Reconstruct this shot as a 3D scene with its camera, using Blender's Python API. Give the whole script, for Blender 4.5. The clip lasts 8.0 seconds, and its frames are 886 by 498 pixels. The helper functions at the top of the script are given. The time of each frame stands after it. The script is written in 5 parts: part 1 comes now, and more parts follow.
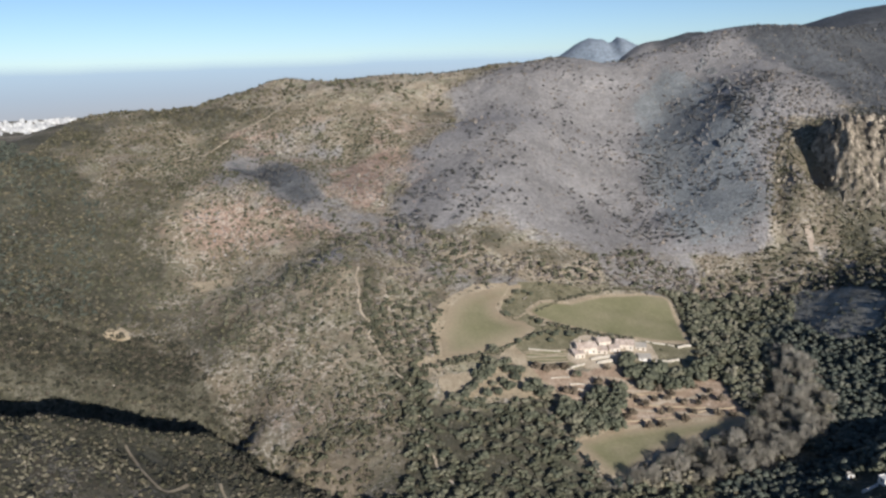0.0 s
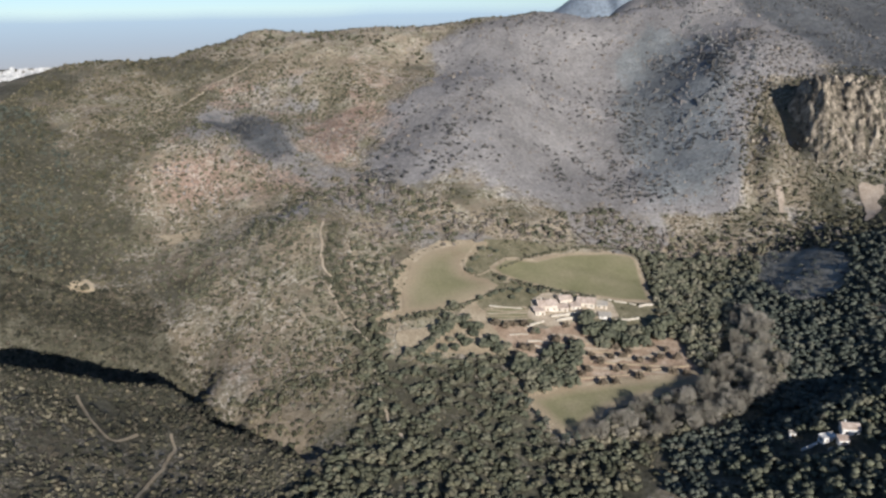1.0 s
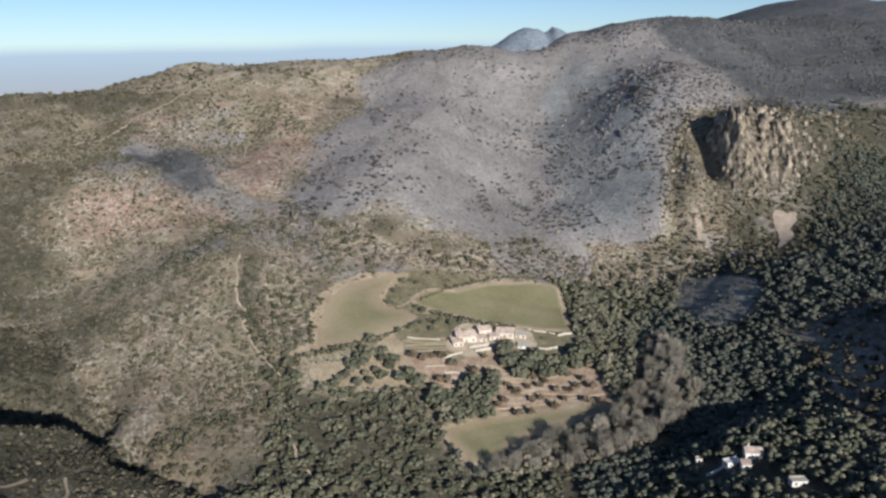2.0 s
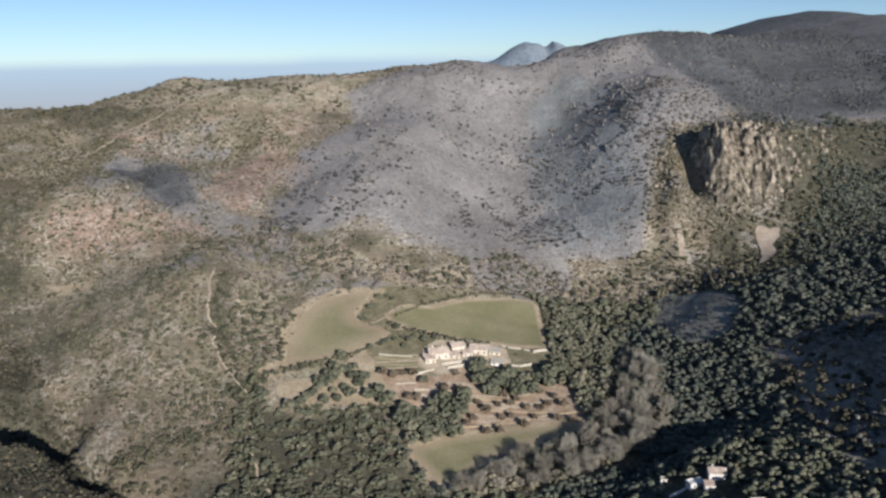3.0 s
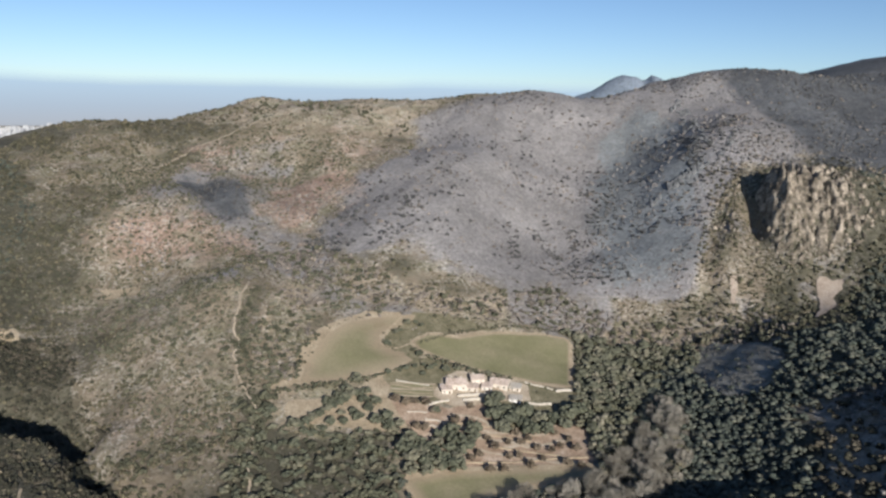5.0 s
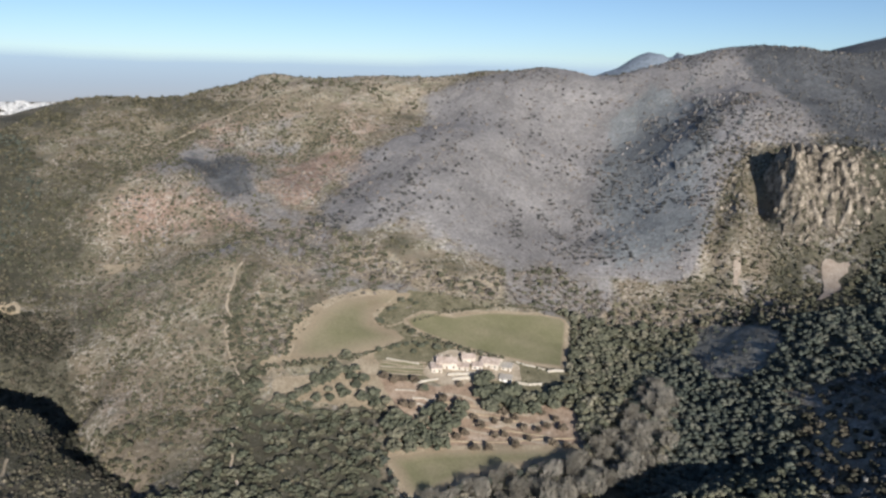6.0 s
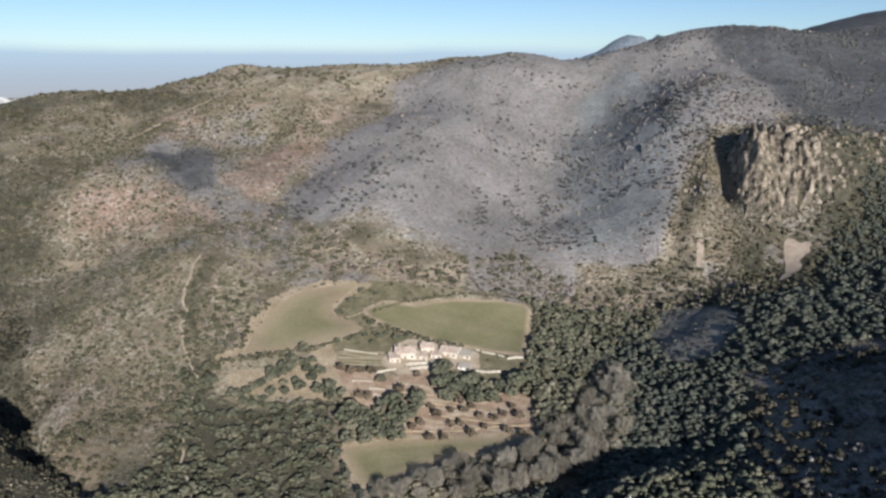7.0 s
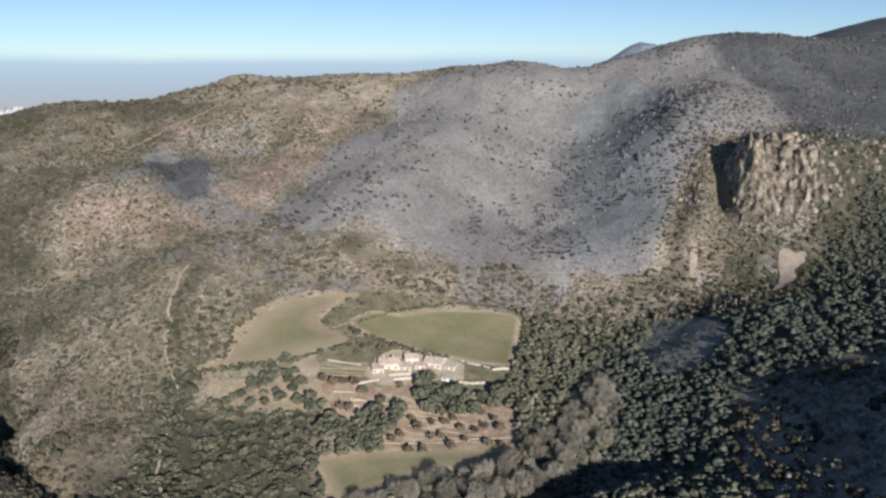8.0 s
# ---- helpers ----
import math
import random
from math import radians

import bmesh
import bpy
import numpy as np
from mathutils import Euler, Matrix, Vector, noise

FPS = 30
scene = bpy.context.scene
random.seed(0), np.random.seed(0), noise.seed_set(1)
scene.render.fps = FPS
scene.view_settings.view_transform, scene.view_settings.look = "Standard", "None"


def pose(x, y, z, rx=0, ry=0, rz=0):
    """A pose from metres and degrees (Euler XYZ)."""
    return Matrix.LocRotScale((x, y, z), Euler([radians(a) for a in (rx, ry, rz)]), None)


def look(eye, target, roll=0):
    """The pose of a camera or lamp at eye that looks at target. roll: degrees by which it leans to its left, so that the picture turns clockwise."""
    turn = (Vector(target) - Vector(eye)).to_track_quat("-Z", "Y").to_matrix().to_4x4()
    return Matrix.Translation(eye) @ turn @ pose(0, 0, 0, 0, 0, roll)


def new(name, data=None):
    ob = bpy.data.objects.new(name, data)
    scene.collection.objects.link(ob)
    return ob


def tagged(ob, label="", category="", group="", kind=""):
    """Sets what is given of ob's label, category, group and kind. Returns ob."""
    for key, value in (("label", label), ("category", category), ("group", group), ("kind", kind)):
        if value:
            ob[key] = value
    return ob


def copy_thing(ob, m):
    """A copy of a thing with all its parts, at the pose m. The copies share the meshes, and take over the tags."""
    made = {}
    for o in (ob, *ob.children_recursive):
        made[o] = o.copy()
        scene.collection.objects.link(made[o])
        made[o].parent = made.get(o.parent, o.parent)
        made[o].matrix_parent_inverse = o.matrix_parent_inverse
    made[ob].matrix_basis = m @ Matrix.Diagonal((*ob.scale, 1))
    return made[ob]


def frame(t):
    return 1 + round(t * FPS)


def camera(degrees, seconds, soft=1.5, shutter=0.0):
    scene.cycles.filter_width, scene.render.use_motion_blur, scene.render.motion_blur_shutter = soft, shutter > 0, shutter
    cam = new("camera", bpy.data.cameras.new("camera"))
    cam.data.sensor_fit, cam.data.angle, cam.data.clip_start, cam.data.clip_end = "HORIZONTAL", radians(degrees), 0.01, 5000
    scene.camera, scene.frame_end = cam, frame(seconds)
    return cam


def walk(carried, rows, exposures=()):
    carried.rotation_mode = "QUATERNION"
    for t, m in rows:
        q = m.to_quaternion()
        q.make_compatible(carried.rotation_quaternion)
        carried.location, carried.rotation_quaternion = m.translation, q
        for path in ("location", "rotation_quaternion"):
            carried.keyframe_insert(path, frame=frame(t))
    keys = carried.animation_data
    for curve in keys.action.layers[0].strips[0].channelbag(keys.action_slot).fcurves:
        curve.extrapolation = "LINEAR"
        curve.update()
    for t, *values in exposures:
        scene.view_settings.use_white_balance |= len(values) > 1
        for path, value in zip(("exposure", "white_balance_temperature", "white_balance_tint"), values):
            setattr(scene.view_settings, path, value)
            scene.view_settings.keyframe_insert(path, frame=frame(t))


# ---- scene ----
cam = camera(58.0, 8.0, soft=2.6)
METRES, EYE, TILT, LEAN, TURN = 220.0, 290.0, -13.0, 1.7, 0.0
ROWS = [
    (0.0, 0.0, 0.0, 0.0, 0.0, 0.0, -0.0),
    (0.5, 0.0606, -0.0022, -0.0042, 0.19, -1.86, -1.4),
    (1.0, 0.1261, 0.0, 0.0017, -0.09, -3.15, -0.78),
    (1.5, 0.1852, 0.0033, 0.0006, -1.36, -1.85, 0.1),
    (2.0, 0.2497, 0.0089, -0.0002, -3.52, -0.83, -0.12),
    (3.5, 0.4344, 0.0278, 0.0155, -1.94, 0.55, -0.5),
    (4.0, 0.4992, 0.0408, 0.021, 0.03, 1.22, -1.48),
    (4.5, 0.5604, 0.0448, 0.0217, 2.32, 2.03, -2.8),
    (6.0, 0.7496, 0.0787, 0.0354, 6.09, 0.1, -4.55),
    (6.5, 0.8042, 0.0931, 0.0401, 6.58, -0.99, -3.9),
    (7.0, 0.8693, 0.1075, 0.0481, 5.49, -0.76, -3.21),
    (7.5, 0.9222, 0.1229, 0.052, 5.26, -1.34, -2.62),
    (8.0, 0.9831, 0.1369, 0.0624, 6.82, -0.28, -3.21),
]
walk(cam, [(t, pose(0, 0, EYE, TILT, LEAN, TURN) @ pose(METRES * x, METRES * y, METRES * z, 90 + pitch, roll, yaw)) for t, x, y, z, yaw, pitch, roll in ROWS],
     exposures=[(0.0, 0.33, 6100, 10), (8.0, 0.33, 6100, 10)])

# ---- light ----
SUN_TO = Vector((0.42, -0.907, 0.0)).normalized()      # horizontal way towards the sun
SUN_UP = 17.0                                          # degrees above the horizon
sun_way = Vector((SUN_TO.x * math.cos(radians(SUN_UP)), SUN_TO.y * math.cos(radians(SUN_UP)), math.sin(radians(SUN_UP))))
sun = new("sun", bpy.data.lights.new("sun", "SUN"))
sun.data.energy, sun.data.angle, sun.data.color = 4.75, radians(0.6), (1.0, 0.91, 0.80)
sun.matrix_world = look((0, 0, 900), Vector((0, 0, 900)) - sun_way)
world = bpy.data.worlds.new("sky")
scene.world = world
world.use_nodes = True
wn = world.node_tree.nodes
sky = wn.new("ShaderNodeTexSky")
sky.sky_type, sky.sun_disc = "NISHITA", False
sky.sun_elevation, sky.sun_rotation = radians(SUN_UP), math.atan2(SUN_TO.x, SUN_TO.y)
sky.air_density, sky.dust_density, sky.ozone_density, sky.altitude = 0.62, 0.25, 2.2, 300
world.node_tree.links.new(sky.outputs[0], wn["Background"].inputs[0])
wn["Background"].inputs[1].default_value = 0.081

# ---- small tools ----
RNG = np.random.default_rng(7)


def lattice(ix, iy, seed):
    n = (ix.astype(np.int64) * 374761393 + iy.astype(np.int64) * 668265263 + seed * 974711) & 0x7FFFFFFF
    n = ((n ^ (n >> 13)) * 1274126177) & 0x7FFFFFFF
    return ((n ^ (n >> 16)) & 0xFFFF) / 65535.0


def vnoise(x, y, size, seed=0):
    """Smooth noise from 0 to 1 whose lumps are about size metres across."""
    x, y = np.asarray(x, float) / size, np.asarray(y, float) / size
    ix, iy = np.floor(x), np.floor(y)
    fx, fy = x - ix, y - iy
    fx, fy = fx * fx * (3 - 2 * fx), fy * fy * (3 - 2 * fy)
    a = lattice(ix, iy, seed) * (1 - fx) + lattice(ix + 1, iy, seed) * fx
    b = lattice(ix, iy + 1, seed) * (1 - fx) + lattice(ix + 1, iy + 1, seed) * fx
    return a * (1 - fy) + b * fy


def fbm(x, y, size, octaves=4, seed=0):
    total, amp, norm = 0.0, 1.0, 0.0
    for i in range(octaves):
        total = total + amp * vnoise(x, y, size / 2 ** i, seed + i)
        norm += amp
        amp *= 0.5
    return total / norm


def step(v, lo, hi):
    t = np.clip((np.asarray(v, float) - lo) / (hi - lo), 0, 1)
    return t * t * (3 - 2 * t)


def inside(x, y, poly):
    """Whether each point lies in a polygon of the plan."""
    x, y = np.asarray(x, float), np.asarray(y, float)
    hit = np.zeros(x.shape, bool)
    for (x0, y0), (x1, y1) in zip(poly, poly[1:] + poly[:1]):
        if y0 != y1:
            hit ^= ((y0 > y) != (y1 > y)) & (x < (x1 - x0) * (y - y0) / (y1 - y0) + x0)
    return hit


def ragged(x, y, poly, amount=14.0, size=40.0, seed=50):
    """The same with a naturally uneven outline."""
    return inside(x + amount * (fbm(x, y, size, 3, seed) * 2 - 1), y + amount * (fbm(x, y, size, 3, seed + 9) * 2 - 1), poly)


# ---- relief: rounded hills (x, y, spread, height) ----
HILLS_NEAR = [
    (20, -200, 200, 39), (260, -200, 200, 23), (80, -20, 75, -16), (-140, 120, 120, 46),
    (420, 200, 120, 31), (-300, 280, 120, 60), (580, 280, 120, 46), (140, 280, 75, -21),
    (260, 340, 75, 19), (80, 340, 75, -12), (-100, 400, 75, -20), (740, 400, 200, 70),
    (440, 400, 75, 14), (-460, 400, 75, 31), (-220, 400, 75, 28), (320, 460, 75, -18),
    (140, 460, 75, -17), (-340, 520, 75, 13), (440, 520, 75, 50), (-540, 520, 120, 28),
    (-40, 520, 75, 12), (-340, 580, 75, 25), (-220, 600, 120, -49), (180, 600, 120, -12),
]
HILLS_MIDDLE = [
    (560, 640, 75, 18), (-100, 640, 75, 54), (-40, 640, 75, -6), (860, 640, 200, 54),
    (20, 700, 75, -7), (-280, 700, 75, -1), (335, 700, 45, -6), (260, 700, 75, -42),
    (425, 745, 45, -7), (-540, 760, 120, 45), (140, 760, 75, 9), (335, 790, 45, 15),
    (-160, 820, 75, 31), (-40, 820, 75, -11), (470, 835, 45, 46), (425, 835, 45, 25),
    (335, 835, 45, 4), (200, 880, 75, -51), (860, 880, 200, 52), (580, 920, 120, 43),
    (-400, 940, 75, 6), (-160, 940, 75, -36), (980, 1000, 200, 32), (380, 1000, 75, 53),
]
HILLS_FAR = [
    (260, 1000, 75, -29), (-700, 1000, 330, 145), (-460, 1060, 75, 32), (20, 1060, 75, -30),
    (200, 1060, 75, -34), (320, 1120, 75, -20), (980, 1120, 200, 43), (20, 1180, 75, -6),
    (-100, 1180, 75, 5), (100, 1200, 330, 237), (500, 1240, 120, 61), (-300, 1240, 120, 53),
    (340, 1320, 120, 17), (-700, 1320, 120, -47), (-700, 1360, 200, -28), (260, 1360, 75, -43),
    (900, 1400, 330, 151), (20, 1560, 120, -22), (900, 1600, 330, 114), (-580, 1720, 200, -39),
    (900, 1800, 330, 65), (860, 1960, 200, -1), (500, 2000, 330, 59), (900, 2000, 330, 36),
]
# lesser knolls and dips
DIPS_LOW = [
    (-300, 480, 52, 3), (-240, 480, 52, 3), (360, 480, 52, 4), (-270, 540, 52, 4), (-180, 600, 52, 4),
    (420, 600, 52, -4), (-270, 660, 52, 6), (-150, 660, 52, 3), (330, 660, 52, 9), (-300, 720, 52, 6),
    (-240, 720, 52, -5), (-180, 720, 52, -14), (-270, 780, 52, 5), (-90, 780, 52, -8), (30, 780, 52, 10),
    (90, 780, 52, -5), (150, 780, 52, -8), (330, 780, 52, -5), (390, 780, 52, -4),
]
DIPS_HIGH = [
    (-240, 840, 52, 7), (-180, 840, 52, 5), (-120, 840, 52, -4), (-60, 840, 52, -8), (0, 840, 52, 3),
    (60, 840, 52, 5), (120, 840, 52, -4), (240, 840, 52, 3), (-90, 900, 52, -3), (-30, 900, 52, -6),
    (150, 900, 52, -4), (-300, 960, 52, -3), (-180, 960, 52, 4), (-60, 960, 52, -3), (360, 960, 52, -5),
    (-210, 1020, 52, 4), (-150, 1020, 52, 3), (330, 1020, 52, -7), (390, 1020, 52, -5), (0, 1080, 52, -5),
    (60, 1080, 52, -8), (120, 1080, 52, -3), (300, 1080, 52, -3), (360, 1080, 52, -3),
]
# the knolls at (500, 270) and (505, 335) stand unseen to shade the valley
PEAKS = [(250, 3300, 420, 190), (1150, 2900, 420, 120), (425, 1810, 70, 108), (555, 1810, 50, 68), (410, 625, 50, 8), (425, 545, 45, -12), (450, 500, 50, -10), (365, 668, 30, 5), (446, 832, 36, -18), (500, 270, 50, 40), (505, 335, 78, 21), (290, 418, 30, 9), (256, 428, 21, 8), (-204, 672, 31, 5), (-234, 1191, 20, 9)]
# creases and crests along lines: ends, half-width, depth (minus) or height
CREASES = [(-450, 430, -270, 482, 40, -46), (-270, 482, -175, 512, 32, -41), (-222, 408, -158, 462, 12, 7),
           (-400, 580, -300, 603, 9, -11), (-300, 603, -262, 602, 8, -9), (-400, 566, -266, 590, 10, 6),
           (-235, 930, -165, 815, 16, -9), (330, 760, 352, 850, 12, -6), (212, 440, 248, 450, 11, -6), (248, 450, 292, 500, 9, -5),
           (-175, 512, -119, 457, 12, -13), (-119, 457, -66, 422, 10, -10)]


def height(x, y, detail=True):
    """The ground's height."""
    x, y = np.asarray(x, float), np.asarray(y, float)
    far = np.hypot(x - 100, y - 700)
    z = 40 + 30 * step(far, 1500, 2600)
    for cx, cy, s, h in HILLS_NEAR + HILLS_MIDDLE + HILLS_FAR + DIPS_LOW + DIPS_HIGH + PEAKS:
        z = z + h * np.exp(-((x - cx) ** 2 + (y - cy) ** 2) / (2 * s * s))
    xw, yw = x + 26 * (fbm(x, y, 60, 4, 41) - 0.5), y + 26 * (fbm(x, y, 60, 4, 45) - 0.5)
    for ax, ay, bx, by, w, h in CREASES:
        k = np.clip(((xw - ax) * (bx - ax) + (yw - ay) * (by - ay)) / ((bx - ax) ** 2 + (by - ay) ** 2), 0, 1)
        off = np.hypot(xw - ax - k * (bx - ax), yw - ay - k * (by - ay))
        z = z + h * np.exp(-(off / w) ** 2)
    # narrow gully under the crag's steep western face
    z = z - 24 * np.exp(-((x - 388) / 11) ** 2 - ((y - 834) / 27) ** 2) + 27 * np.exp(-((x - 412) / 12) ** 2 - ((y - 832) / 30) ** 2)
    if detail:
        wild = step(z, 70, 150) * step(far, 1500, 1000)
        gully = np.abs(fbm(x, y * 0.55, 85, 3, 21) - 0.5) * 2
        z = z + wild * (9 * gully ** 0.8 - 3.2)
        calm = np.exp(-((x - 100) / 110) ** 2 - ((y - 575) / 90) ** 2)
        z = z + (1 - 0.9 * calm) * (fbm(x, y, 26, 3, 31) - 0.5) * 3.0 * step(far, 1700, 1200)
    return z


def place(x, y, rz=0.0, up=0.0, s=1.0):
    return Matrix.Translation((x, y, float(height(x, y)) + up)) @ pose(0, 0, 0, 0, 0, rz) @ Matrix.Scale(s, 4)

# ---- materials ----
def mat(name, rough=0.9):
    m = bpy.data.materials.new(name)
    m.use_nodes = True
    b = m.node_tree.nodes["Principled BSDF"]
    b.inputs["Roughness"].default_value = rough
    b.inputs["Specular IOR Level"].default_value = 0.2
    return m, m.node_tree.nodes, m.node_tree.links, b


def noise_node(nodes, links, scale, detail=4.0, rough=0.6, coords=None):
    n = nodes.new("ShaderNodeTexNoise")
    n.inputs["Scale"].default_value, n.inputs["Detail"].default_value, n.inputs["Roughness"].default_value = scale, detail, rough
    if coords is None:
        coords = nodes.new("ShaderNodeNewGeometry").outputs["Position"]
    links.new(coords, n.inputs["Vector"])
    return n.outputs["Fac"]


def ramp(nodes, links, fac, stops):
    r = nodes.new("ShaderNodeValToRGB")
    while len(r.color_ramp.elements) < len(stops):
        r.color_ramp.elements.new(0.5)
    for e, (p, c) in zip(r.color_ramp.elements, stops):
        e.position, e.color = p, (*c, 1) if len(c) == 3 else c
    links.new(fac, r.inputs["Fac"])
    return r.outputs["Color"]


def mix(nodes, links, fac, a, b, how="MIX"):
    n = nodes.new("ShaderNodeMix")
    n.data_type, n.blend_type = "RGBA", how
    for value, slot in ((fac, n.inputs[0]), (a, n.inputs[6]), (b, n.inputs[7])):
        if isinstance(value, (int, float)):
            slot.default_value = value
        elif isinstance(value, tuple):
            slot.default_value = (*value, 1)
        else:
            links.new(value, slot)
    return n.outputs[2]


def math_node(nodes, links, op, a, b=0.0):
    n = nodes.new("ShaderNodeMath")
    n.operation = op
    for value, slot in ((a, n.inputs[0]), (b, n.inputs[1])):
        if isinstance(value, (int, float)):
            slot.default_value = value
        else:
            links.new(value, slot)
    return n.outputs[0]


def bump(nodes, links, bsdf, fac, strength, distance):
    n = nodes.new("ShaderNodeBump")
    n.inputs["Strength"].default_value, n.inputs["Distance"].default_value = strength, distance
    links.new(fac, n.inputs["Height"])
    links.new(n.outputs[0], bsdf.inputs["Normal"])


def soil_material(name, stops, size, rough=0.95, relief=0.3, grain=0.27):
    """A surface whose colour wanders at two scales; size is the larger one in metres."""
    m, n, l, b = mat(name, rough)
    big = ramp(n, l, noise_node(n, l, 1 / size, 5, 0.65), stops)
    fine = ramp(n, l, noise_node(n, l, 8 / size, 3, 0.7), [(0.3, (1 - grain,) * 3), (0.7, (1 + grain,) * 3)])
    l.new(mix(n, l, 1.0, big, fine, "MULTIPLY"), b.inputs["Base Color"])
    if relief:
        bump(n, l, b, noise_node(n, l, 6 / size, 4, 0.7), relief, size * 0.05)
    return m


def leaf_material(name, dark, light, warm):
    """Foliage: every clump and every plant has a tone of its own."""
    m, n, l, b = mat(name, 0.75)
    geo = n.new("ShaderNodeNewGeometry")
    tint = n.new("ShaderNodeAttribute")
    tint.attribute_name = "tint"
    info = n.new("ShaderNodeObjectInfo")
    one = math_node(n, l, "FRACT", math_node(n, l, "ADD", tint.outputs["Fac"], info.outputs["Random"]))
    base = ramp(n, l, one, [(0.0, dark), (0.6, light), (1.0, warm)])
    own = ramp(n, l, geo.outputs["Random Per Island"], [(0.0, (0.7, 0.7, 0.7)), (1.0, (1.3, 1.28, 1.24))])
    both = mix(n, l, 1.0, base, own, "MULTIPLY")
    spots = ramp(n, l, noise_node(n, l, 1.6, 3, 0.7), [(0.35, (0.6, 0.6, 0.6)), (0.65, (1.25, 1.25, 1.25))])
    l.new(mix(n, l, 1.0, both, spots, "MULTIPLY"), b.inputs["Base Color"])
    bump(n, l, b, noise_node(n, l, 2.2, 3, 0.7), 0.5, 0.4)
    return m


def ground_material():
    m, n, l, b = mat("hill_ground", 0.95)
    zone = n.new("ShaderNodeAttribute")
    zone.attribute_name = "zone"
    sep = n.new("ShaderNodeSeparateColor")
    l.new(zone.outputs["Color"], sep.inputs[0])
    green, ash, rust = sep.outputs
    pale = zone.outputs["Alpha"]
    broad, mid, fine = noise_node(n, l, 0.012, 6, 0.62), noise_node(n, l, 0.075, 8, 0.75), noise_node(n, l, 0.28, 6, 0.8)
    hue = noise_node(n, l, 0.033, 5, 0.7)
    dry = ramp(n, l, mid, [(0.28, (0.138, 0.122, 0.091)), (0.48, (0.224, 0.198, 0.155)), (0.7, (0.30, 0.266, 0.214))])
    leafy = ramp(n, l, mid, [(0.3, (0.038, 0.038, 0.027)), (0.5, (0.082, 0.078, 0.055)), (0.7, (0.145, 0.135, 0.098))])
    burnt = ramp(n, l, mid, [(0.25, (0.203, 0.194, 0.189)), (0.5, (0.25, 0.238, 0.231)), (0.72, (0.298, 0.284, 0.275))])
    scorched = ramp(n, l, mid, [(0.3, (0.185, 0.13, 0.102)), (0.5, (0.30, 0.214, 0.166)), (0.7, (0.395, 0.297, 0.24))])
    stony = ramp(n, l, mid, [(0.3, (0.165, 0.144, 0.108)), (0.5, (0.30, 0.264, 0.207)), (0.7, (0.44, 0.396, 0.325))])
    # wandering hue of the dry slopes: olive, tan, rose-grey
    tone = ramp(n, l, hue, [(0.36, (0.82, 0.86, 0.72)), (0.46, (0.98, 0.97, 0.90)), (0.54, (1.05, 0.99, 0.90)), (0.62, (1.02, 0.97, 0.93))])
    dry, stony = mix(n, l, 1.0, dry, tone, "MULTIPLY"), mix(n, l, 1.0, stony, tone, "MULTIPLY")
    # fallen bleached stems: thin winding lines
    line = math_node(n, l, "ABSOLUTE", math_node(n, l, "SUBTRACT", noise_node(n, l, 0.11, 4, 0.65), 0.5))
    stems = ramp(n, l, line, [(0.008, (1, 1, 1)), (0.028, (0, 0, 0))])
    stems = mix(n, l, 1.0, stems, ramp(n, l, noise_node(n, l, 0.03, 3, 0.6), [(0.42, (0, 0, 0)), (0.58, (0.85, 0.85, 0.85))]), "MULTIPLY")

    def share(v, width=0.5):
        warped = math_node(n, l, "ADD", v, math_node(n, l, "MULTIPLY", math_node(n, l, "SUBTRACT", fine, 0.5), width))
        warped = math_node(n, l, "ADD", warped, math_node(n, l, "MULTIPLY", math_node(n, l, "SUBTRACT", mid, 0.5), 1.1))
        return ramp(n, l, warped, [(0.32, (0, 0, 0)), (0.68, (1, 1, 1))])
    c = mix(n, l, share(green), dry, leafy)
    c = mix(n, l, share(pale), c, stony)
    cool = n.new("ShaderNodeAttribute")
    cool.attribute_name = "slate"
    slaty = ramp(n, l, mid, [(0.25, (0.158, 0.171, 0.175)), (0.5, (0.215, 0.229, 0.232)), (0.72, (0.28, 0.294, 0.295))])
    burnt = mix(n, l, share(cool.outputs["Fac"], 0.7), burnt, slaty)
    c = mix(n, l, share(ash), c, burnt)
    c = mix(n, l, share(rust, 0.9), c, scorched)
    black_soil = n.new("ShaderNodeAttribute")
    black_soil.attribute_name = "black_soil"
    black_tone = ramp(n, l, mid, [(0.28, (0.064, 0.068, 0.072)), (0.5, (0.097, 0.102, 0.108)), (0.72, (0.14, 0.145, 0.151))])
    c = mix(n, l, share(black_soil.outputs["Fac"], 0.7), c, black_tone)
    c = mix(n, l, mix(n, l, 1.0, stems, ramp(n, l, math_node(n, l, "MAXIMUM", green, ash), [(0.4, (1, 1, 1)), (0.75, (0.15, 0.15, 0.15))]), "MULTIPLY"), c, (0.52, 0.475, 0.41))
    grain = ramp(n, l, fine, [(0.34, (0.62, 0.62, 0.62)), (0.5, (1.0, 1.0, 1.0)), (0.66, (1.36, 1.35, 1.32))])
    c = mix(n, l, 1.0, c, grain, "MULTIPLY")
    wide = ramp(n, l, broad, [(0.35, (0.8, 0.8, 0.8)), (0.65, (1.2, 1.2, 1.2))])
    l.new(mix(n, l, 1.0, c, wide, "MULTIPLY"), b.inputs["Base Color"])
    bump(n, l, b, fine, 0.8, 1.6)
    return m


M_GROUND = ground_material()


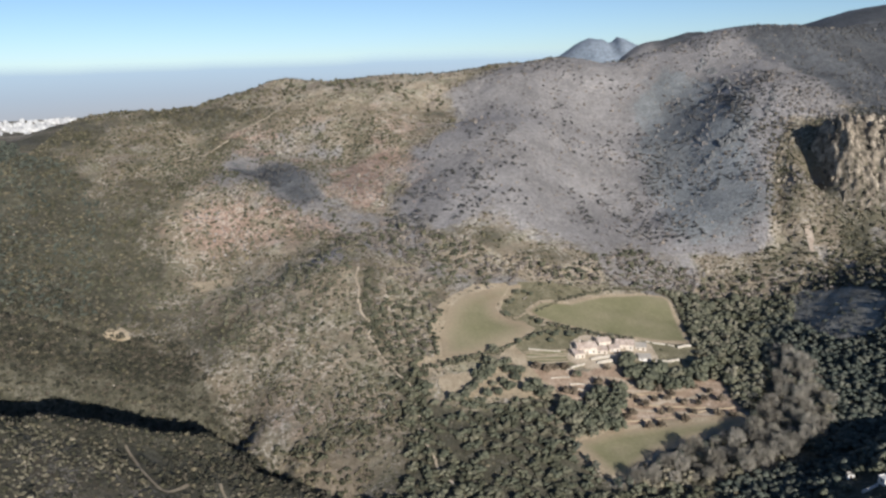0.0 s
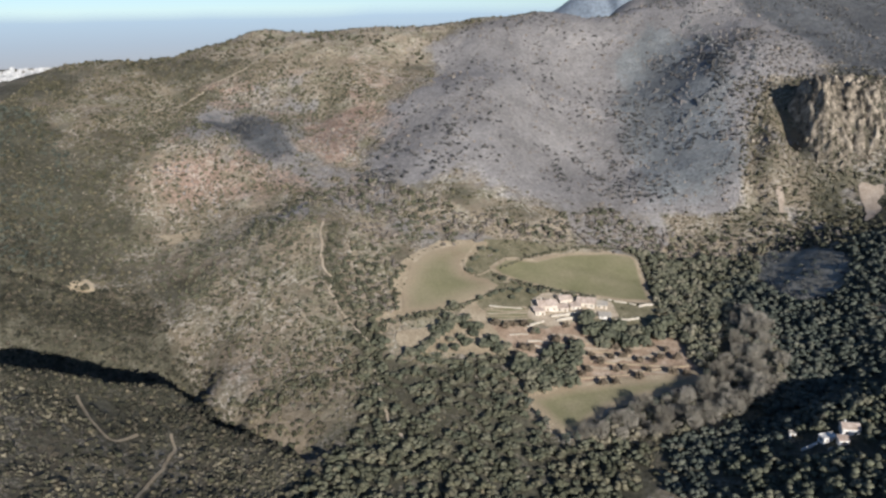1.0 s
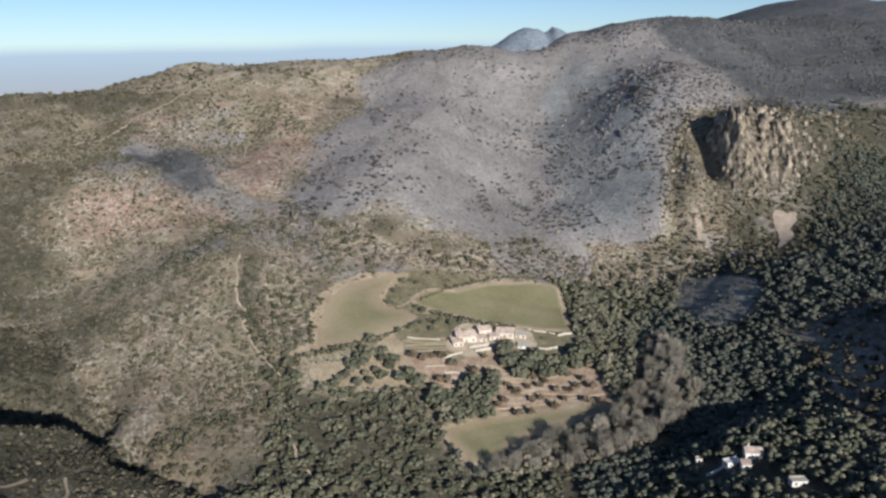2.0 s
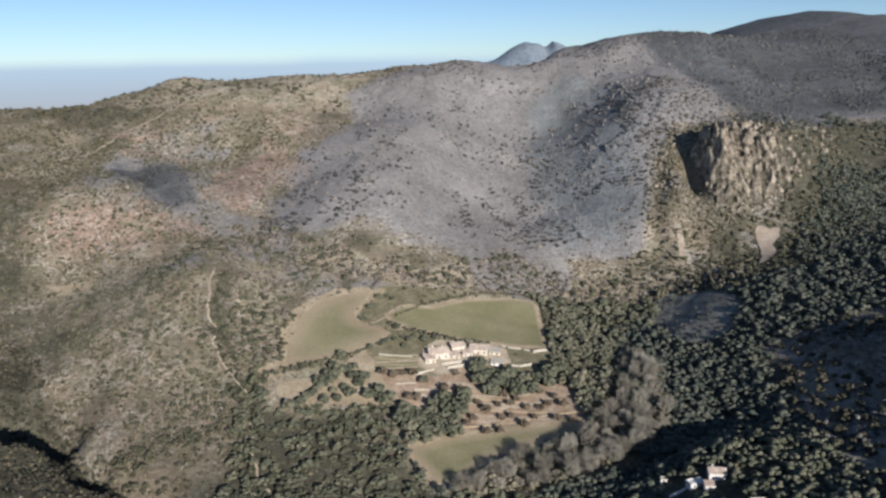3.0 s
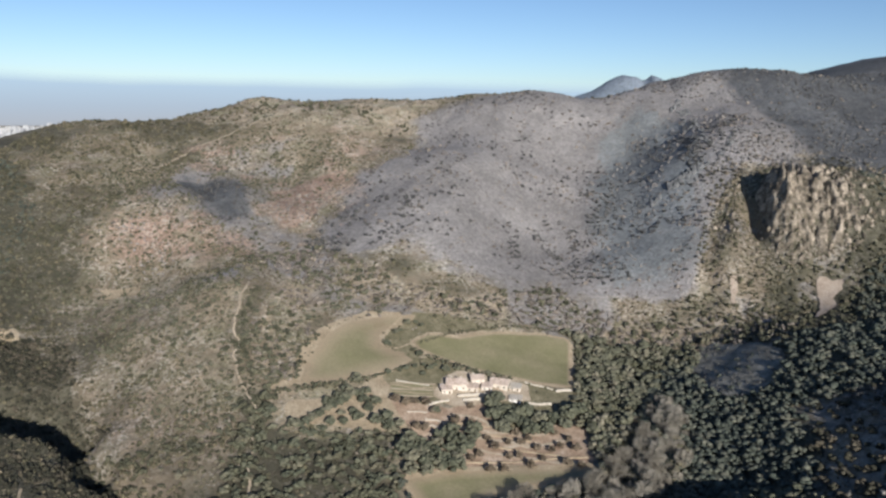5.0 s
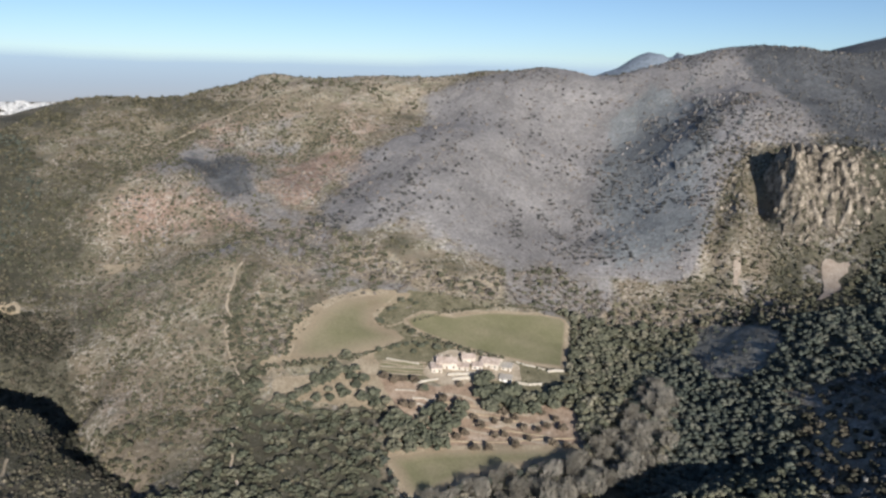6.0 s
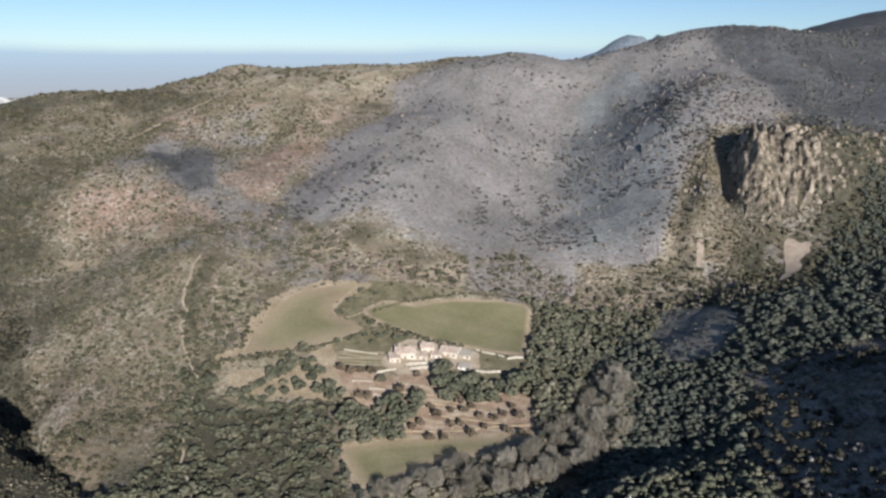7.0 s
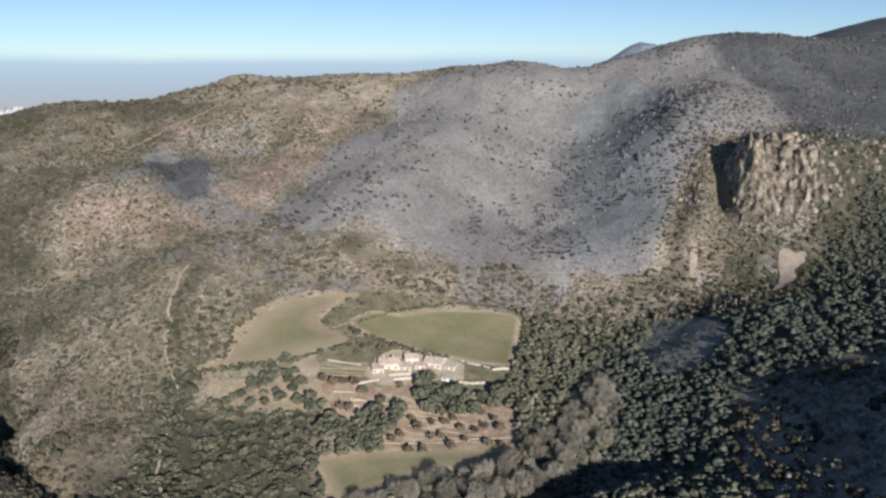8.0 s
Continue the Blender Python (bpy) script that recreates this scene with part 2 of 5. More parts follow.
def field_material():
    """Young crop that thins out to dry soil towards the field's rim (tint: 0 at the rim, 1 inside)."""
    m, n, l, b = mat("young_crop", 0.95)
    deep = n.new("ShaderNodeAttribute")
    deep.attribute_name = "tint"
    broad, fine = noise_node(n, l, 0.04, 4, 0.6), noise_node(n, l, 0.5, 4, 0.7)
    crop = ramp(n, l, broad, [(0.3, (0.182, 0.176, 0.094)), (0.5, (0.22, 0.206, 0.118)), (0.7, (0.262, 0.235, 0.146))])
    dry = ramp(n, l, broad, [(0.3, (0.29, 0.232, 0.155)), (0.7, (0.38, 0.312, 0.22))])
    k = math_node(n, l, "ADD", deep.outputs["Fac"], math_node(n, l, "MULTIPLY", math_node(n, l, "SUBTRACT", broad, 0.5), 1.2))
    c = mix(n, l, ramp(n, l, k, [(0.1, (0, 0, 0)), (0.9, (1, 1, 1))]), dry, crop)
    grain = ramp(n, l, fine, [(0.3, (0.86, 0.86, 0.86)), (0.7, (1.13, 1.13, 1.11))])
    l.new(mix(n, l, 1.0, c, grain, "MULTIPLY"), b.inputs["Base Color"])
    bump(n, l, b, fine, 0.2, 0.5)
    return m


M_FIELD = field_material()
M_MARGIN = soil_material("dry_margin", [(0.3, (0.28, 0.225, 0.15)), (0.5, (0.37, 0.305, 0.212)), (0.7, (0.46, 0.385, 0.278))], 12)
M_GRASS = soil_material("dry_grass", [(0.3, (0.12, 0.112, 0.066)), (0.5, (0.185, 0.168, 0.105)), (0.7, (0.27, 0.24, 0.16))], 8)
M_SOIL = soil_material("orchard_soil", [(0.3, (0.24, 0.168, 0.115)), (0.5, (0.36, 0.27, 0.195)), (0.7, (0.48, 0.385, 0.295))], 10)
M_TRACK = soil_material("track_dust", [(0.3, (0.33, 0.27, 0.19)), (0.5, (0.43, 0.36, 0.27)), (0.7, (0.52, 0.45, 0.35))], 9)
M_ROCK = soil_material("crag_rock", [(0.36, (0.06, 0.053, 0.042)), (0.45, (0.15, 0.13, 0.10)), (0.54, (0.245, 0.21, 0.163)), (0.64, (0.39, 0.34, 0.27))], 9, relief=0.9, grain=0.4)
M_GREY_ROCK = soil_material("ashy_rock", [(0.36, (0.13, 0.12, 0.112)), (0.5, (0.24, 0.222, 0.206)), (0.66, (0.36, 0.335, 0.31))], 5, relief=0.6)
M_STONE = soil_material("dry_stone", [(0.3, (0.33, 0.30, 0.24)), (0.5, (0.48, 0.44, 0.37)), (0.7, (0.6, 0.56, 0.48))], 2.0)
M_PALE_ASH = soil_material("pale_ash", [(0.32, (0.12, 0.116, 0.098)), (0.45, (0.20, 0.193, 0.163)), (0.55, (0.265, 0.255, 0.216)), (0.68, (0.36, 0.345, 0.295))], 9, grain=0.45)
M_RIB_ROCK = soil_material("slate_grey_rock", [(0.36, (0.075, 0.08, 0.083)), (0.5, (0.145, 0.15, 0.152)), (0.66, (0.235, 0.238, 0.235))], 5, relief=0.6)
M_EARTH = soil_material("bare_earth", [(0.3, (0.30, 0.24, 0.185)), (0.5, (0.40, 0.33, 0.262)), (0.7, (0.48, 0.41, 0.335))], 9)
M_WALL = soil_material("limewashed_stone", [(0.3, (0.46, 0.41, 0.34)), (0.5, (0.62, 0.565, 0.48)), (0.7, (0.74, 0.69, 0.61))], 4)
# the blue of distance haze is mixed into this rock's colour
M_FAR_HAZED = soil_material("hazed_far_rock", [(0.3, (0.17, 0.205, 0.245)), (0.7, (0.235, 0.275, 0.32))], 90)
M_TOWN = soil_material("town_walls", [(0.3, (0.34, 0.35, 0.36)), (0.7, (0.6, 0.6, 0.58))], 120)
M_WHITE = soil_material("white_plaster", [(0.3, (0.66, 0.64, 0.60)), (0.7, (0.8, 0.78, 0.74))], 5)
M_TILE = soil_material("old_roof_tiles", [(0.3, (0.36, 0.275, 0.215)), (0.5, (0.55, 0.445, 0.365)), (0.7, (0.70, 0.61, 0.53))], 3)
M_SHEET = soil_material("pale_sheet_roof", [(0.3, (0.43, 0.395, 0.335)), (0.7, (0.55, 0.51, 0.44))], 6)
M_DARK = soil_material("shadowed_glass", [(0.3, (0.03, 0.03, 0.035)), (0.7, (0.06, 0.06, 0.065))], 3, rough=0.25, relief=0)
M_WOOD = soil_material("weathered_wood", [(0.3, (0.10, 0.07, 0.045)), (0.7, (0.2, 0.145, 0.1))], 1.2)
M_BARK = soil_material("bark", [(0.3, (0.08, 0.065, 0.05)), (0.7, (0.17, 0.14, 0.11))], 1.5)
M_OAK = leaf_material("oak_leaves", (0.064, 0.068, 0.045), (0.107, 0.108, 0.072), (0.16, 0.151, 0.105))
M_PINE = leaf_material("pine_needles", (0.060, 0.072, 0.060), (0.092, 0.104, 0.084), (0.132, 0.136, 0.107))
M_OLIVE = leaf_material("olive_leaves", (0.085, 0.090, 0.063), (0.138, 0.140, 0.10), (0.195, 0.183, 0.136))
M_BRUSH = leaf_material("brush_leaves", (0.058, 0.060, 0.038), (0.115, 0.107, 0.068), (0.19, 0.165, 0.112))
M_SCORCHED = leaf_material("scorched_leaves", (0.12, 0.108, 0.096), (0.21, 0.186, 0.162), (0.31, 0.272, 0.232))
M_CHARRED = leaf_material("charred_twigs", (0.06, 0.062, 0.062), (0.098, 0.10, 0.099), (0.155, 0.152, 0.146))
M_BLEACHED = leaf_material("bleached_stems", (0.22, 0.19, 0.155), (0.32, 0.28, 0.23), (0.42, 0.375, 0.32))
M_TWIG = leaf_material("bare_twigs", (0.22, 0.203, 0.168), (0.305, 0.284, 0.24), (0.41, 0.384, 0.33))
M_FARM_OAK = leaf_material("farm_oak_leaves", (0.09, 0.098, 0.068), (0.125, 0.132, 0.092), (0.17, 0.165, 0.118))
M_ORCHARD = leaf_material("orchard_leaves", (0.10, 0.082, 0.058), (0.14, 0.113, 0.082), (0.185, 0.152, 0.11))
M_SCRUB = leaf_material("scrub_leaves", (0.115, 0.110, 0.076), (0.175, 0.162, 0.115), (0.25, 0.225, 0.165))
M_ASHEN = leaf_material("ashen_branches", (0.12, 0.12, 0.11), (0.185, 0.18, 0.166), (0.26, 0.252, 0.235))
M_THICKET = leaf_material("thicket_leaves", (0.034, 0.036, 0.026), (0.062, 0.060, 0.043), (0.115, 0.10, 0.075))


# ---- mesh helpers ----
def mesh_of(name, verts, faces, material, tint=None, smooth=False):
    """One mesh from arrays of corners and triangles (or quads)."""
    verts, faces = np.asarray(verts, np.float32), np.asarray(faces, np.int32)
    me = bpy.data.meshes.new(name)
    k = faces.shape[1]
    me.vertices.add(len(verts))
    me.vertices.foreach_set("co", verts.ravel())
    me.loops.add(faces.size)
    me.loops.foreach_set("vertex_index", faces.ravel())
    me.polygons.add(len(faces))
    me.polygons.foreach_set("loop_start", np.arange(0, faces.size, k, dtype=np.int32))
    me.polygons.foreach_set("loop_total", np.full(len(faces), k, np.int32))
    if tint is not None:
        me.attributes.new("tint", "FLOAT", "POINT").data.foreach_set("value", np.asarray(tint, np.float32))
    me.materials.append(material)
    me.update(calc_edges=True)
    me.validate()
    if smooth:
        me.shade_smooth()
    return me


def part(name, bm, material, parent, label=""):
    me = bpy.data.meshes.new(name)
    bm.to_mesh(me)
    bm.free()
    me.materials.append(material)
    ob = new(name, me)
    ob.parent = parent
    return tagged(ob, label)


def piece(name, me, parent, m=None, label=""):
    """A part on a mesh that it may share with others."""
    ob = new(name, me)
    ob.parent = parent
    if m is not None:
        ob.matrix_basis = m
    return tagged(ob, label)


def box(bm, x0, x1, y0, y1, z0, z1):
    v = [bm.verts.new(p) for p in ((x0, y0, z0), (x1, y0, z0), (x1, y1, z0), (x0, y1, z0), (x0, y0, z1), (x1, y0, z1), (x1, y1, z1), (x0, y1, z1))]
    for f in ((0, 3, 2, 1), (4, 5, 6, 7), (0, 1, 5, 4), (1, 2, 6, 5), (2, 3, 7, 6), (3, 0, 4, 7)):
        bm.faces.new([v[i] for i in f])


def ico():
    bm = bmesh.new()
    bmesh.ops.create_icosphere(bm, subdivisions=1, radius=1)
    v = np.array([p.co[:] for p in bm.verts])
    f = np.array([[p.index for p in q.verts] for q in bm.faces])
    bm.free()
    return v, f


ICO_V, ICO_F = ico()
OCTA_V = np.array([(1, 0, 0), (-1, 0, 0), (0, 1, 0), (0, -1, 0), (0, 0, 1), (0, 0, -1)], float)
OCTA_F = np.array([(0, 2, 4), (2, 1, 4), (1, 3, 4), (3, 0, 4), (2, 0, 5), (1, 2, 5), (3, 1, 5), (0, 3, 5)])


def clump_set(clumps, rng):
    """Uneven leaf clumps (x, y, z, radius, flatness) as one set of corners and triangles."""
    vs, fs = [], []
    for i, (x, y, z, r, flat) in enumerate(clumps):
        v = ICO_V * (r * rng.uniform(0.62, 1.3, (12, 1))) * np.array((1, 1, flat))
        a = rng.uniform(0, 6.28)
        v = v @ np.array(((math.cos(a), -math.sin(a), 0), (math.sin(a), math.cos(a), 0), (0, 0, 1))).T
        vs.append(v + np.array((x, y, z)))
        fs.append(ICO_F + 12 * i)
    return np.vstack(vs), np.vstack(fs)


def crown_template(n, wide, tall, base, rng, r=(0.34, 0.5)):
    """A crown of n clumps, about wide across and tall high, with gaps and an uneven outline."""
    out = []
    for i in range(n):
        a, d, h = rng.uniform(0, 6.28), wide * 0.5 * math.sqrt(rng.uniform(0, 1)) * 0.8, rng.uniform(0, 1)
        lift = base + tall * (0.25 + 0.6 * h * (1 - 0.55 * (d / (wide * 0.5)) ** 2))
        out.append((d * math.cos(a), d * math.sin(a), lift, wide * rng.uniform(*r) * 0.5, rng.uniform(0.6, 0.95)))
    return clump_set(out, rng)


def spray_template(n, wide, tall, base, rng, r=(0.22, 0.42)):
    """A rougher crown: n small angular sprays about a few leading limbs."""
    lead = [(rng.uniform(-0.26, 0.26) * wide, rng.uniform(-0.26, 0.26) * wide, rng.uniform(0.45, 0.95)) for _ in range(4)]
    vs, fs = [], []
    for i in range(n):
        cx, cy, top = lead[i % 4]
        a, d = rng.uniform(0, 6.28), wide * 0.3 * math.sqrt(rng.uniform(0, 1))
        z = base + tall * top * (0.95 - 0.75 * (d / (wide * 0.3)) ** 1.5 * rng.uniform(0.5, 1))
        v = OCTA_V * (wide * rng.uniform(*r) * 0.5 * rng.uniform(0.55, 1.35, (6, 1)))
        q = np.linalg.qr(rng.normal(size=(3, 3)))[0]
        vs.append(v @ q.T * np.array((1, 1, 0.85)) + np.array((cx + d * math.cos(a), cy + d * math.sin(a), z)))
        fs.append(OCTA_F + 6 * i)
    return np.vstack(vs), np.vstack(fs)


def scatter_mesh(name, material, templates, x, y, size, tall, sink=0.15):
    """Many plants joined into one mesh: template chosen, turned and sized plant by plant."""
    z = height(x, y)
    vs, fs, ts, off = [], [], [], 0
    pick = RNG.integers(0, len(templates), len(x))
    for k, (tv, tf) in enumerate(templates):
        i = np.nonzero(pick == k)[0]
        if not len(i):
            continue
        a = RNG.uniform(0, 6.28, len(i))
        c, s = np.cos(a), np.sin(a)
        px = (tv[None, :, 0] * c[:, None] - tv[None, :, 1] * s[:, None]) * size[i, None] + x[i, None]
        py = (tv[None, :, 0] * s[:, None] + tv[None, :, 1] * c[:, None]) * size[i, None] + y[i, None]
        pz = (tv[None, :, 2] - sink) * (size[i] * tall[i])[:, None] + z[i, None]
        vs.append(np.stack((px, py, pz), 2).reshape(-1, 3))
        fs.append((tf[None] + (np.arange(len(i)) * len(tv))[:, None, None]).reshape(-1, 3) + off)
        ts.append(np.repeat(RNG.uniform(0, 1, len(i)), len(tv)))
        off += len(i) * len(tv)
    return new(name, mesh_of(name, np.vstack(vs), np.vstack(fs), material, np.concatenate(ts)))


# ---- plan: outlines in metres ----
FIELD_WEST = [(-6, 548), (-7, 566), (-5, 588), (1, 616), (13, 640), (29, 655), (50, 666), (62, 669), (60, 662), (52, 653), (43, 643), (37, 633), (40, 621), (49, 616), (60, 615), (63, 608), (60, 597), (48, 586), (28, 568), (12, 555)]
FIELD_EAST = [(64, 633), (76, 645), (88, 647), (102, 647), (129, 664), (166, 682), (193, 693), (196, 686), (194, 639), (192, 614), (169, 609), (147, 609), (129, 609), (111, 612), (93, 616), (81, 620), (71, 624)]
FIELD_LOW = [(79, 479), (90, 487), (110, 498), (139, 505), (172, 509), (199, 513), (197, 502), (180, 496), (155, 489), (134, 480), (119, 464), (108, 451), (96, 453), (87, 467)]
FIELD_SMALL = [(-10, 519), (-9, 527), (2, 531), (17, 538), (24, 545), (20, 533), (10, 520), (0, 510), (-5, 509)]
ORCHARD = [(58, 555), (76, 558), (101, 560), (124, 574), (133, 550), (151, 546), (183, 560), (200, 558), (201, 514), (172, 511), (143, 508), (110, 500), (90, 488), (79, 480), (78, 504), (78, 527), (65, 541)]
YARD = [(88, 570), (92, 592), (104, 606), (142, 610), (158, 602), (160, 584), (126, 574), (118, 566), (100, 562)]
FARM = [(-30, 536), (-10, 575), (-18, 600), (0, 640), (30, 662), (64, 668), (120, 668), (190, 700), (206, 695), (204, 600), (206, 512), (200, 490), (110, 443), (88, 455), (72, 482), (78, 545), (20, 500), (-14, 505)]
WOOD_LOW = [(-42, 534), (-30, 533), (-17, 528), (-10, 507), (7, 502), (21, 510), (36, 511), (52, 518), (69, 521), (74, 498), (77, 477), (90, 456), (98, 442), (112, 446), (140, 462), (150, 400), (60, 330), (-60, 360), (-40, 414), (-26, 441), (-32, 478)]
WOOD_EAST = [(190, 700), (203, 690), (200, 650), (199, 600), (199, 551), (203, 515), (219, 520), (239, 586), (262, 637), (305, 675), (322, 705), (236, 712)]
WOOD_SHADE = [(239, 586), (255, 640), (283, 688), (310, 700), (345, 672), (362, 655), (408, 668), (520, 640), (520, 560), (440, 535), (395, 545), (345, 545), (328, 480), (318, 400), (330, 300), (200, 330), (150, 400), (160, 440), (216, 456), (233, 495)]
WOOD_GREY = [(520, 560), (440, 535), (395, 545), (345, 545), (328, 480), (318, 400), (330, 300), (470, 330), (540, 450)]
VILLA_SLOPE = [(200, 330), (330, 300), (318, 400), (324, 455), (296, 474), (266, 428), (215, 418), (170, 400)]
WOOD_FOOT = [(-110, 735), (-51, 777), (-18, 749), (45, 712), (106, 704), (185, 775), (221, 748), (323, 735), (388, 700), (354, 655), (305, 690), (220, 708), (190, 700), (102, 675), (62, 671), (-3, 650), (-18, 600), (-16, 543), (-40, 541), (-59, 584), (-47, 680)]
WOOD_CRAG = [(288, 762), (363, 767), (400, 778), (440, 768), (500, 790), (560, 800), (560, 640), (420, 640), (359, 650), (300, 690)]
BARE_BELT = [(108, 444), (128, 456), (146, 470), (165, 482), (198, 491), (217, 516), (237, 544), (254, 600), (268, 592), (270, 560), (264, 516), (242, 476), (200, 452), (151, 444)]
ASH_MAIN = [(-55, 942), (-1, 946), (12, 1060), (8, 1136), (82, 1200), (161, 1230), (320, 1240), (280, 1088), (260, 956), (235, 859), (215, 790), (155, 755), (102, 747), (60, 749), (-9, 762), (-46, 754), (-56, 827)]
ASH_EAST = [(172, 772), (250, 762), (318, 760), (345, 836), (400, 930), (470, 895), (500, 790), (700, 770), (1400, 800), (1400, 2100), (350, 2100), (290, 1300), (260, 1078), (227, 913)]
RUST_WEST = [(-261, 741), (-268, 765), (-259, 790), (-239, 804), (-204, 799), (-157, 766), (-158, 746), (-212, 757), (-235, 744)]
RUST_EAST = [(-120, 841), (-125, 907), (-97, 946), (-62, 948), (-50, 924), (-65, 884), (-61, 825), (-102, 811)]
ASH_WEST = [(-284, 966), (-234, 995), (-191, 1018), (-156, 1049), (-126, 1022), (-122, 961), (-124, 866), (-117, 803), (-138, 776), (-170, 783), (-205, 809), (-231, 799), (-259, 794), (-292, 820), (-250, 837)]
GRASS_TOP = [(-240, 1230), (-300, 1100), (-175, 1050), (-64, 1055), (49, 1095), (60, 1260), (-100, 1280)]
PALE_SLOPE = [(-195, 650), (-142, 668), (-80, 640), (-48, 540), (-20, 488), (-22, 440), (-66, 452), (-118, 522), (-175, 590)]

HOLLOW = [(-260, 930), (-248, 949), (-217, 952), (-187, 938), (-144, 866), (-127, 820), (-128, 795), (-143, 788), (-178, 817), (-205, 830)]
ASH_PATCH = [(308, 700), (324, 697), (349, 667), (358, 636), (351, 606), (333, 594), (319, 584), (303, 600), (300, 655)]
SCAR = [(423, 757), (428, 760), (435, 754), (446, 752), (441, 741), (433, 732), (426, 714), (408, 702), (403, 704), (420, 730)]
DARK_WEST = [(-560, 560), (-560, 1000), (-463, 890), (-428, 879), (-379, 834), (-332, 773), (-322, 732), (-311, 666), (-290, 625), (-340, 590)]
NEAR_SPUR = [(-330, 290), (-420, 420), (-440, 560), (-400, 700), (-364, 700), (-336, 688), (-311, 664), (-275, 608), (-228, 603), (-196, 567), (-181, 545), (-168, 528), (-132, 478), (-107, 450), (-79, 429), (-48, 402), (-40, 330), (-60, 290)]
SPUR_TOP = [(-330, 300), (-300, 380), (-217, 399), (-202, 402), (-187, 408), (-171, 394), (-155, 384), (-147, 398), (-135, 414), (-104, 419), (-79, 432), (-55, 400), (-60, 330), (-60, 290)]
CRAG_SIDE = [(304, 770), (331, 738), (365, 742), (420, 690), (680, 690), (700, 890), (570, 930), (400, 935), (372, 895), (338, 890)]
RAVINE = [(-390, 574), (-340, 590), (-300, 598), (-262, 600), (-240, 602), (-240, 611), (-265, 611), (-305, 609), (-345, 602), (-392, 586)]

BENCH = [(-225, 650), (-215, 715), (-195, 735), (-110, 745), (-60, 700), (-100, 650), (-190, 615)]
TAN_TOP = [(-129, 1060), (-106, 1088), (-46, 1090), (-6, 1042), (-15, 944), (-73, 960), (-110, 1003)]
SLATE = [(248, 1070), (280, 1140), (316, 1172), (356, 1130), (350, 980), (354, 908), (332, 852), (318, 774), (264, 782), (216, 794), (230, 918)]
ASH_SPOTS = [[(-98, 654), (-64, 669), (-49, 641), (-74, 622)], [(-97, 583), (-72, 582), (-64, 564), (-84, 559)]]
TAN_LOW = [(-190, 551), (-144, 560), (-65, 540), (-33, 506), (-17, 463), (-33, 438), (-93, 448), (-168, 528)]
HEIGHTS = [(425, 1230), (452, 1118), (466, 1042), (467, 978), (474, 953), (484, 880), (500, 850), (546, 889), (600, 922), (1400, 860), (1400, 2100), (500, 2100)]
OLIVE_WEST = [(-479, 992), (-420, 1080), (-368, 1102), (-308, 1009), (-292, 939), (-286, 852), (-280, 794), (-262, 740), (-240, 690), (-235, 625), (-300, 620), (-420, 760)]

# ---- ground ----
def axis(lo, hi, stepsize, reach_lo, reach_hi):
    """Even steps in the middle, ever wider ones outside."""
    core = list(np.arange(lo, hi + 0.1, stepsize))
    for sign, end in ((-1, reach_lo), (1, reach_hi)):
        d, p = stepsize, core[0] if sign < 0 else core[-1]
        while sign * (end - p) > 0:
            d = min(d * 1.07, 160)
            p += sign * d
            core = [p] + core if sign < 0 else core + [p]
    return np.array(core)


gx, gy = axis(-470, 560, 4.0, -4700, 4700), axis(300, 1290, 4.0, -1800, 4700)
GX, GY = np.meshgrid(gx, gy)
GZ = height(GX, GY)
cols, rows_n = len(gx), len(gy)
idx = np.arange(cols * rows_n).reshape(rows_n, cols)
quads = np.stack((idx[:-1, :-1], idx[:-1, 1:], idx[1:, 1:], idx[1:, :-1]), 2).reshape(-1, 4)
ground = tagged(new("ground", mesh_of("ground", np.stack((GX, GY, GZ), 2).reshape(-1, 3), quads, M_GROUND, smooth=True)),
                "scrubby hillsides and valley floor with burnt grey slopes", "ground", kind="structure")
X, Y = GX.ravel(), GY.ravel()


def soft(x, y, poly, amount=16.0, seed=60, rim=1.0):
    """Membership of a patch, averaged over a few offsets for a soft rim."""
    return sum(ragged(x + rim * dx, y + rim * dy, poly, amount, 45, seed).astype(float) for dx, dy in ((0, 0), (7, 3), (-6, 5), (2, -8), (-4, -5))) / 5


